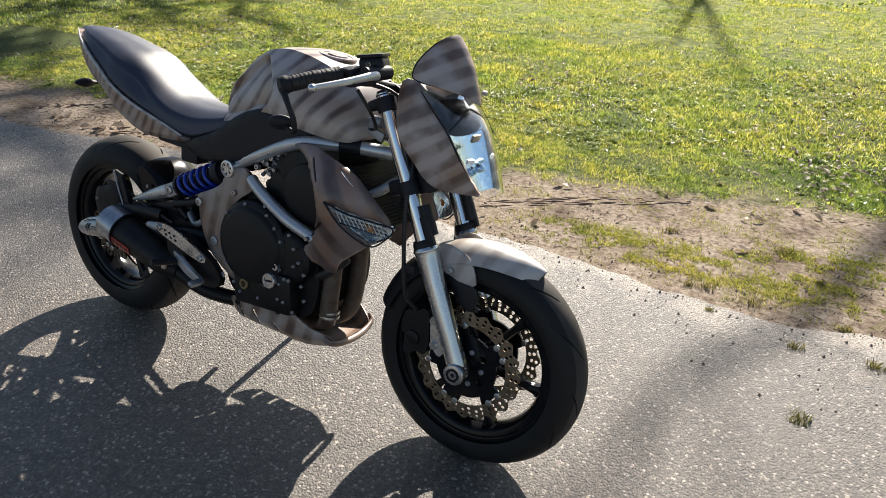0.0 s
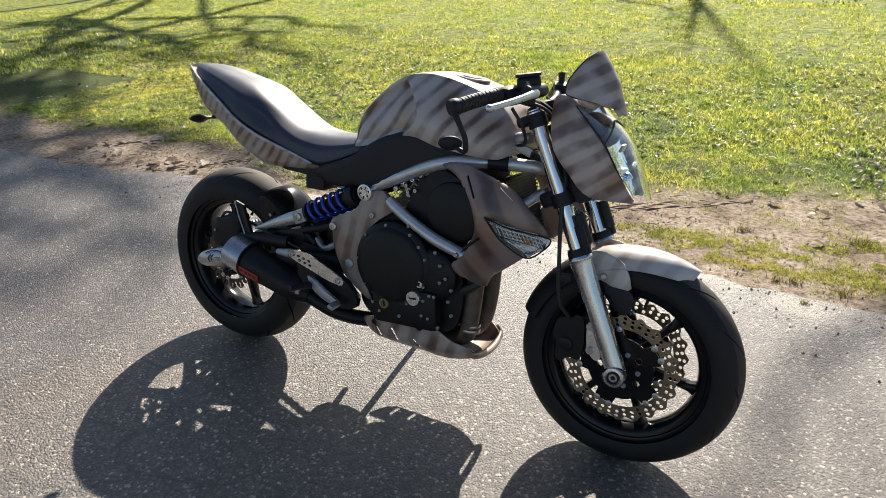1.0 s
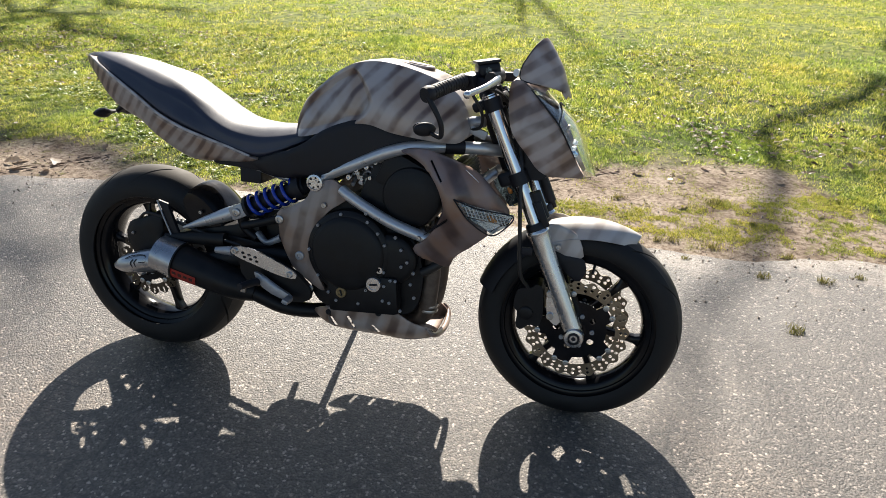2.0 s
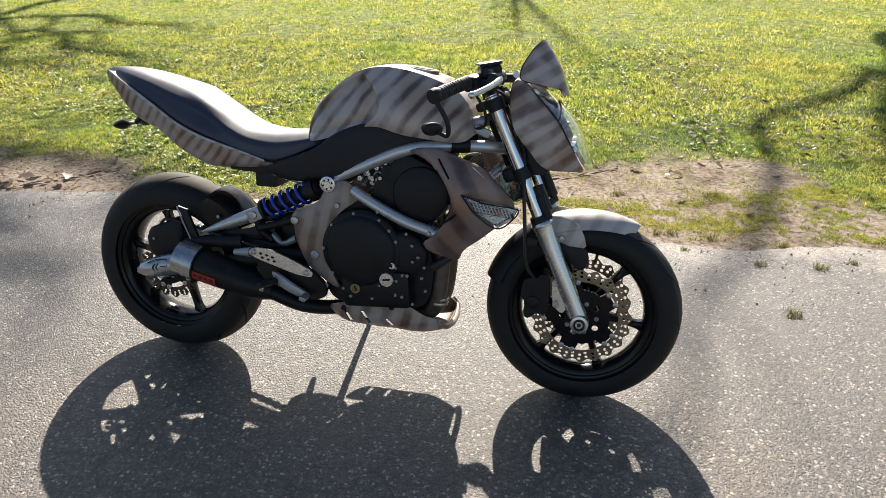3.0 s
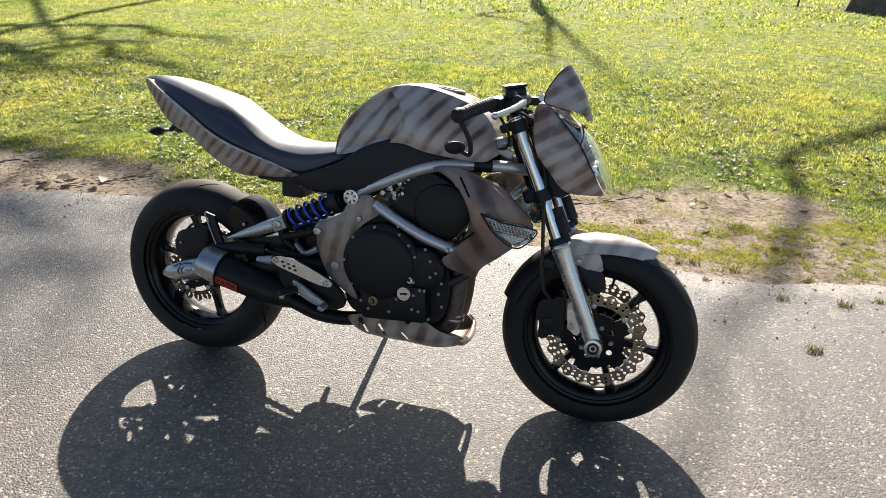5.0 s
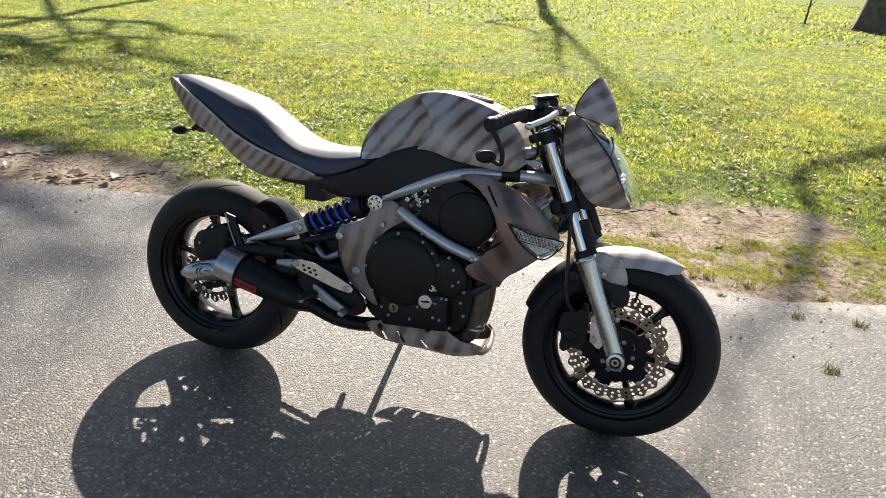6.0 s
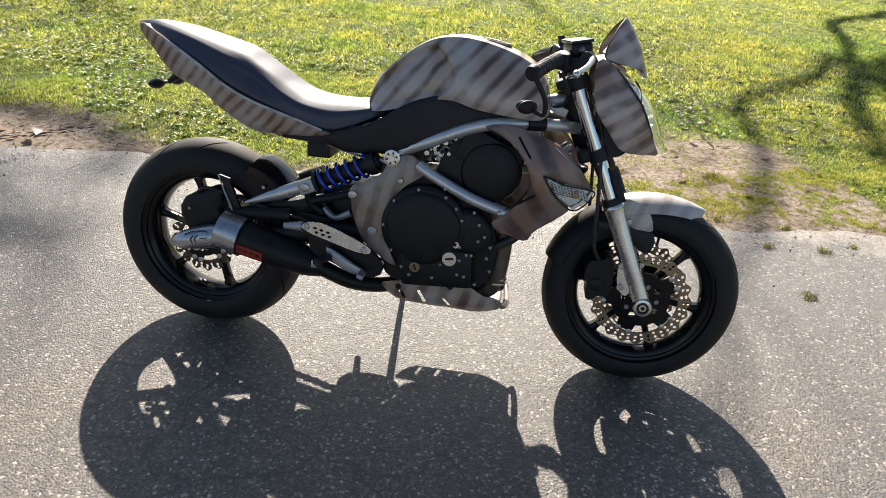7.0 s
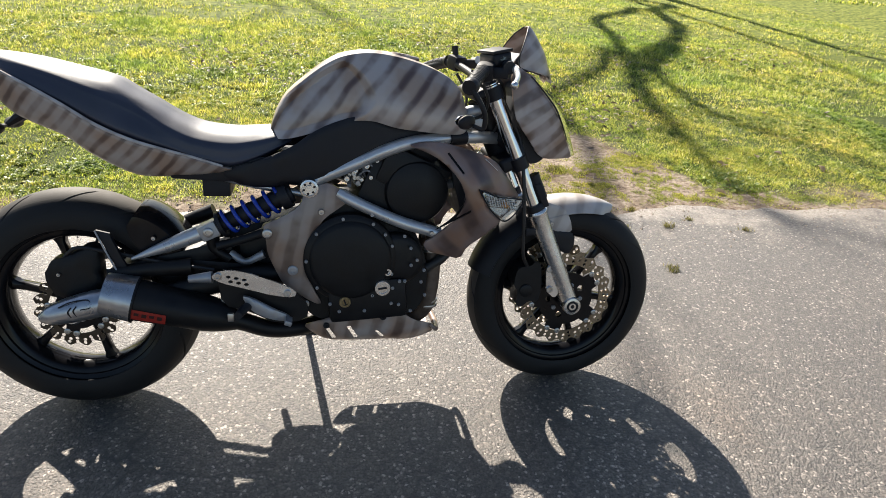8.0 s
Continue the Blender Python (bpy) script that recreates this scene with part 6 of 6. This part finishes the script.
# fallen leaves: single ones on the verge, countless on the lawn
def leaf_mesh(k):
    r = random.Random(k)
    n = 14
    bm = bmesh.new()
    mid = [bm.verts.new((-0.5 + i / 6, 0, 0.10 * math.sin(i / 6 * 3.1) + r.uniform(-0.02, 0.02))) for i in range(7)]
    for s in (-1, 1):
        edge = []
        for i in range(7):
            u = i / 6
            w = (0.30 * math.sin(math.pi * min(1, u * 0.95 + 0.04)) ** 0.8) * (0.65 if i % 2 else 1.0)
            edge.append(bm.verts.new((-0.5 + u + r.uniform(-0.02, 0.02), s * (w + 0.01), 0.10 * math.sin(u * 3.1) + r.uniform(0.05, 0.22) * w * 2)))
        for i in range(6):
            f = (mid[i], mid[i + 1], edge[i + 1], edge[i])
            bm.faces.new(f if s < 0 else f[::-1])
    bmesh.ops.solidify(bm, geom=bm.faces[:], thickness=0.012)
    me = bpy.data.meshes.new("dry_leaf")
    bm.to_mesh(me)
    bm.free()
    me.materials.append(M_LEAF)
    return finish(me, 60)


LEAVES = [leaf_mesh(k) for k in range(5)]
rl = random.Random(8)


def dry_leaf(x, y, size):
    ob = new("dry_leaf", LEAVES[rl.randrange(5)])
    z = max(0.0 if y < verge(x) else -1, ground_z(x, y))
    ob.matrix_world = pose(x, y, z + 0.010, rl.uniform(-26, 26), rl.uniform(-26, 26), rl.uniform(0, 360)) @ Matrix.Diagonal((size, size, size, 1))
    tagged(ob, "dry brown fallen leaf on the dirt verge", "leaf", "fallen leaves")


for x, y in ((-1.97, 1.40), (-2.46, 1.25), (-1.71, 1.31), (-2.10, 1.30), (-2.04, 1.26), (-1.98, 1.22), (-2.16, 1.24), (-2.55, 1.27), (-2.50, 1.33), (-2.0, 1.36), (-1.9, 1.28), (-2.7, 1.5), (-1.75, 1.42)):
    dry_leaf(x, y, rl.uniform(0.07, 0.12))
for _ in range(60):
    x = rl.uniform(-4.5, 4.0)
    dry_leaf(x, rl.uniform(1.5, 2.6), rl.uniform(0.03, 0.075))
TREE_FOOT = (6.3, 17.0)
me = bpy.data.meshes.new("leaf_litter")
vs, fs = [], []
for k in range(10900):
    far_ = rl.random() < 0.45
    x, y = (rl.uniform(-16, 11), rl.uniform(5, 14)) if far_ else (rl.uniform(-7, 7), rl.uniform(2.0, 6.0))
    if k < 9000:
        if fbm(x * 0.8, y * 0.8 + 50) < rl.uniform(0.0, 0.5):
            continue
    elif k < 9900:
        # a ring of litter round the foot of the tree
        a, d = rl.uniform(0, 6.28), 0.45 + abs(rl.gauss(0, 0.45))
        x, y = TREE_FOOT[0] + 1.3 * d * math.cos(a), TREE_FOOT[1] + d * math.sin(a)
    elif k < 10150:
        x, y = rl.gauss(2.3, 0.55), rl.gauss(3.1, 0.35)
    else:
        x, y = rl.gauss(-4.4, 1.0), rl.gauss(4.3, 0.8)
    if y < lawn_edge(x) + 0.15:
        continue
    src = LEAVES[rl.randrange(5)]
    s = rl.uniform(0.02, 0.06)
    m = pose(x, y, ground_z(x, y) + rl.uniform(0.018, 0.036), rl.uniform(-22, 22), rl.uniform(-22, 22), rl.uniform(0, 360)) @ Matrix.Diagonal((s, s, s, 1))
    q = len(vs)
    vs += [tuple(m @ v.co) for v in src.vertices]
    fs += [tuple(q + i for i in p.vertices) for p in src.polygons]
me.from_pydata(vs, [], fs)
me.materials.append(M_LEAF)
tagged(new("leaf_litter", me), "dry pale leaves scattered over the lawn", "leaves", kind="stuff")

# grit and crumbs along the verge
me = bpy.data.meshes.new("grit")
vs, fs = [], []
for _ in range(14000):
    x = rl.uniform(-5, 5)
    y = verge(x) + rl.gauss(0.30, 0.36)
    if y > lawn_edge(x) + 0.2:
        continue
    s = rl.uniform(0.0012, 0.0042) if rl.random() < 0.8 else rl.uniform(0.004, 0.009)
    z = 0.0 if y < verge(x) else ground_z(x, y)
    k = len(vs)
    vs += [(x + s * rl.uniform(0.6, 1), y, z), (x - s * rl.uniform(0.3, 1), y + s, z), (x - s * 0.5, y - s * rl.uniform(0.5, 1), z), (x + s * 0.1, y, z + s * rl.uniform(0.6, 1.2))]
    fs += [(k, k + 1, k + 3), (k + 1, k + 2, k + 3), (k + 2, k, k + 3)]
me.from_pydata(vs, [], fs)
me.materials.append(surface("grit_stone", (0.09, 0.065, 0.05), (0.42, 0.35, 0.29), (0.7, 0.9), 0, 200, 0))
tagged(new("grit", me), "loose grit and dirt crumbs on the verge", "grit", kind="stuff")

M_MUD = surface("damp_dirt", (0.10, 0.065, 0.045), (0.28, 0.20, 0.145), (0.8, 0.95), 0, 40, 4, 120)


# ruts pressed into the damp dirt by a tyre
def tyre_track(x0, x1, y0, slope, bend, seed):
    r = random.Random(seed)
    bm = None
    for k in range(5):
        pts, radii = [], []
        for i in range(26):
            x = x0 + (x1 - x0) * i / 25
            y = y0 + slope * (x - x0) + bend * (x - x0) ** 2 + 0.026 * k + r.uniform(-0.004, 0.004)
            pts.append((x, y, ground_z(x, y) + r.uniform(-0.012, 0.002)))
            radii.append(r.uniform(0.004, 0.009))
        bm = tube(pts, radii, 75, 6) if bm is None else tube(pts, radii, 75, 6, 1.0, bm)
    me = bpy.data.meshes.new("tyre_track")
    bm.to_mesh(me)
    bm.free()
    me.materials.append(M_MUD)
    tagged(new("tyre_track", finish(me, 50)), "ridged tyre track in the bare dirt", "tyre track", kind="stuff")


tyre_track(0.62, 1.52, 1.55, 0.80, -0.05, 5)
tyre_track(-1.95, -1.50, 1.18, 0.85, 0.0, 6)
tyre_track(-2.95, -2.45, 1.22, 0.80, 0.0, 7)

me = bpy.data.meshes.new("twig_litter")
vs, fs = [], []
for _ in range(700):
    x = rl.uniform(-4.5, 4.0)
    y = rl.uniform(verge(x) + 0.02, lawn_edge(x) + 0.35)
    a, l, t = rl.gauss(0.1, 0.7), rl.uniform(0.010, 0.055), rl.uniform(0.0006, 0.0015)
    dx, dy = math.cos(a), math.sin(a)
    z = max(0.0 if y < verge(x) else -1, ground_z(x, y))
    k = len(vs)
    for e, h in ((-0.5, 0.001), (0.5, rl.uniform(0.002, 0.010))):
        vs += [(x + dx * l * e - dy * t, y + dy * l * e + dx * t, z + h), (x + dx * l * e + dy * t, y + dy * l * e - dx * t, z + h), (x + dx * l * e, y + dy * l * e, z + h + 2 * t)]
    fs += [(k, k + 1, k + 4, k + 3), (k + 1, k + 2, k + 5, k + 4), (k + 2, k, k + 3, k + 5)]
me.from_pydata(vs, [], fs)
me.materials.append(surface("dead_stalk", (0.05, 0.035, 0.025), (0.30, 0.23, 0.16), (0.7, 0.9), 0, 30, 0))
tagged(new("twig_litter", me), "dead stalks and twigs lying on the verge", "twigs", kind="stuff")

# ---- bare trees beyond the lawn, whose shade falls over it ----
M_BARK = surface("grey_bark", (0.06, 0.05, 0.04), (0.16, 0.135, 0.11), (0.8, 0.95), 0, 6, 8, 30)


def lifted(x, y, h):
    """The place at height h whose shadow falls on (x, y)."""
    return Vector((x, y, 0)) + SUN_DIR * (h / SUN_DIR.z)


def bare_tree(name, base, height, limbs, seed, label, girth=0.30, crook=()):
    """A trunk, chosen limbs given as (radius, [(shadow x, shadow y, height), ...]) and random twigs."""
    r = random.Random(seed)
    tree = new(name)
    tree.location = (base[0], base[1], 0)
    tagged(tree, label, "tree", "bare trees")
    inv = Matrix.Translation((-base[0], -base[1], 0))
    foot = Vector((*base, -0.1))
    if crook:
        line = [foot, foot + Vector((0, 0, 1.3)), foot + Vector((-0.1, -0.05, 3.2)), *[lifted(*p) for p in crook]]
    else:
        line = [foot, Vector((base[0] + 0.1, base[1], height * 0.3)), Vector((base[0] - 0.15, base[1] + 0.1, height * 0.6)),
                Vector((base[0] + r.uniform(-0.6, 0.6), base[1] + r.uniform(-0.6, 0.6), height))]
    thick = [girth, girth * 0.62, girth * 0.5, girth * 0.25, girth * 0.14, 0.03] if crook else [girth, girth * 0.75, girth * 0.62, girth * 0.45, girth * 0.3, 0.03]
    bm = tube(line, thick, 60, 18)
    # buttressed, fluted foot
    for v in bm.verts:
        if v.co.z < 1.2:
            d = Vector((v.co.x - base[0], v.co.y - base[1], 0))
            a = math.atan2(d.y, d.x)
            f = (1.2 - max(0.0, v.co.z)) / 1.2
            v.co += d * (0.10 * f * math.sin(5 * a + seed) + 0.25 * f * f)
    bmesh.ops.transform(bm, matrix=inv, verts=bm.verts)
    part("trunk", bm, M_BARK, tree)
    wood = curve(line, 60)[12:]
    for radius, pts in limbs:
        ends = [lifted(*p) for p in pts]
        joint = min(wood, key=lambda q: (q - ends[0]).length + 3.0 * max(0.0, q.z - ends[0].z + 0.3))
        path = [joint, (joint + ends[0]) / 2 + Vector((0, 0, -0.1)), *ends]
        bm = tube(path, [radius * 1.35, radius * 1.2, radius * 1.1, radius * 0.9, radius * 0.6, 0.012], 50, 9)
        c = curve(path, 50)
        wood = wood + c[:44]
        for k in range(10, 50, 2 if seed > 5 else 4):
            p = c[k]
            way = ((c[min(49, k + 2)] - c[k - 2]).normalized() + Vector((r.uniform(-1, 1), r.uniform(-1, 1), r.uniform(-0.5, 0.9)))).normalized()
            q = p + way * r.uniform(0.4, 1.3)
            tube([p, (p + q) / 2 + Vector((0, 0, r.uniform(-0.15, 0.15))), q], [radius * 0.32, radius * 0.22, 0.006], 6, 5, 1.0, bm)
        bmesh.ops.transform(bm, matrix=inv, verts=bm.verts)
        part("limb", bm, M_BARK, tree)
    return tree


bare_tree("bare_tree", TREE_FOOT, 12.0, [
    (0.060, [(6.4, 10.4, 4.7), (6.54, 8.57, 6.0), (6.62, 6.08, 8.0), (6.37, 4.17, 9.5), (6.1, 3.0, 10.4)]),
    (0.095, [(6.9, 9.9, 4.9), (6.2, 9.1, 5.6), (5.86, 7.64, 6.5), (5.06, 6.26, 7.2), (4.2, 5.3, 7.8), (3.6, 4.0, 8.4), (3.25, 2.6, 9.0), (3.09, 1.41, 9.5), (3.23, 0.69, 9.8)]),
    (0.075, [(5.6, 8.75, 5.9), (4.67, 7.77, 6.5), (4.42, 6.66, 7.1), (3.95, 5.13, 7.8), (3.44, 3.73, 8.5), (3.3, 2.92, 8.9), (2.97, 2.28, 9.3)]),
    (0.060, [(4.9, 5.8, 7.4), (4.1, 4.75, 8.1), (3.85, 3.6, 8.7), (3.92, 2.75, 9.1), (4.38, 1.9, 9.5), (4.6, 1.3, 9.9)]),
    (0.060, [(3.8, 5.3, 8.0), (3.5, 4.7, 8.4), (3.1, 4.2, 8.8), (2.55, 3.5, 9.3), (2.44, 2.39, 9.9), (2.1, 1.2, 10.6), (1.85, 0.75, 11.0), (1.78, 0.15, 11.4), (1.6, -0.5, 11.8)]),
], 3, "stout bare tree with leaf litter round its foot", 0.46, [(7.3, 11.6, 4.0), (7.51, 8.34, 6.2), (7.65, 5.63, 8.2), (7.8, 3.6, 9.8)])

# a leafless sapling on the lawn
sapling = new("sapling")
sapling.location = (4.85, 17.6, 0)
tagged(sapling, "thin bare sapling standing in the lawn", "sapling")
bm = tube([(0, 0, -0.05), (0.03, 0, 0.7), (-0.02, 0.02, 1.4), (0.03, 0.0, 2.1)], [0.028, 0.022, 0.016, 0.006], 20, 7)
for k in range(9):
    z, a = 0.4 + 0.18 * k, 2.4 * k
    tube([(0, 0, z), (0.12 * math.cos(a), 0.12 * math.sin(a), z + 0.16), (0.24 * math.cos(a), 0.24 * math.sin(a), z + 0.42)], [0.010, 0.007, 0.003], 6, 5, 1.0, bm)
part("stem", bm, M_BARK, sapling)
rt = random.Random(43)
BOUGHS = []
for _ in range(16):
    x, y, h = rt.uniform(-11.0, -5.5), rt.uniform(3.0, 8.0), rt.uniform(9, 12)
    way = [(x, y, h)]
    for _ in range(3):
        x, y, h = x + rt.uniform(0.4, 1.2), y + rt.uniform(-1.0, 0.0), h + rt.uniform(0.3, 0.7)
        way.append((x, y, h))
    BOUGHS.append((rt.uniform(0.05, 0.10), way))
bare_tree("bare_tree", (-17.0, 23.0), 16.0, BOUGHS + [
    (0.123, [(-14.0, 11.8, 7.5), (-10.7, 7.8, 8.2), (-8.7, 5.2, 8.8), (-7.0, 3.4, 9.2), (-5.8, 2.3, 9.5)]),
    (0.094, [(-12.0, 11.3, 8.0), (-12.4, 9.2, 8.6), (-11.0, 6.4, 9.2), (-10.2, 4.7, 9.6)]),
    (0.072, [(-12.0, 11.0, 9.0), (-9.0, 8.2, 9.8), (-7.1, 6.6, 10.2), (-5.8, 5.2, 10.6), (-5.5, 4.0, 11.0)]),
    (0.058, [(-7.0, 4.2, 11.5), (-4.0, 2.0, 12.5), (-2.2, 1.0, 13.0), (-1.2, 0.5, 13.4), (-0.8, 0.2, 13.6)]),
    (0.058, [(-6.5, 3.6, 11.5), (-4.2, 1.2, 12.5), (-2.6, 0.5, 13.0), (-1.6, 0.1, 13.4), (-1.0, -0.4, 13.6)]),
    (0.058, [(-7.5, 3.0, 11.5), (-5.0, 1.4, 12.2), (-3.2, 1.0, 12.8), (-1.9, 0.7, 13.2)]),
], 11, "bare grey tree beyond the lawn")
bare_tree("bare_tree", (-4.5, 30.0), 18.0, [
    (0.087, [(-1.2, 14.5, 9.0), (-0.5, 11.8, 9.6), (-0.1, 9.3, 10.0), (0.3, 6.7, 10.4)]),
    (0.058, [(-2.0, 12.5, 10.0), (-0.9, 11.3, 10.4), (-0.4, 9.6, 10.8)]),
], 17, "bare grey tree beyond the lawn")
rt = random.Random(41)
CROWN = []
for _ in range(15):
    x, y, h = rt.uniform(-7.5, -2.5), rt.uniform(-1.8, 2.4), rt.uniform(13, 16)
    way = [(x, y, h)]
    for _ in range(3):
        x, y, h = x + rt.uniform(0.5, 1.3), y + rt.uniform(-0.7, 0.35), h + rt.uniform(0.3, 0.7)
        way.append((x, y, h))
    CROWN.append((rt.uniform(0.05, 0.11), way))
bare_tree("bare_tree", (-13.0, 27.0), 20.0, CROWN + [
    (0.102, [(-5.5, 2.6, 13.0), (-3.6, 1.3, 13.6), (-2.2, 0.9, 14.0), (-1.2, 0.8, 14.4)]),
    (0.102, [(-6.0, 1.8, 13.0), (-4.2, 0.6, 13.6), (-2.8, 0.2, 14.0), (-1.5, 0.3, 14.4), (-0.8, 0.5, 14.8)]),
    (0.087, [(-5.0, 0.6, 14.0), (-3.2, -0.3, 14.6), (-1.9, -0.4, 15.0), (-1.0, -0.1, 15.4)]),
    (0.087, [(-4.4, -0.6, 14.4), (-2.8, -1.0, 15.0), (-1.4, -0.9, 15.4), (-0.5, -0.7, 15.8)]),
], 23, "bare grey tree beyond the lawn")
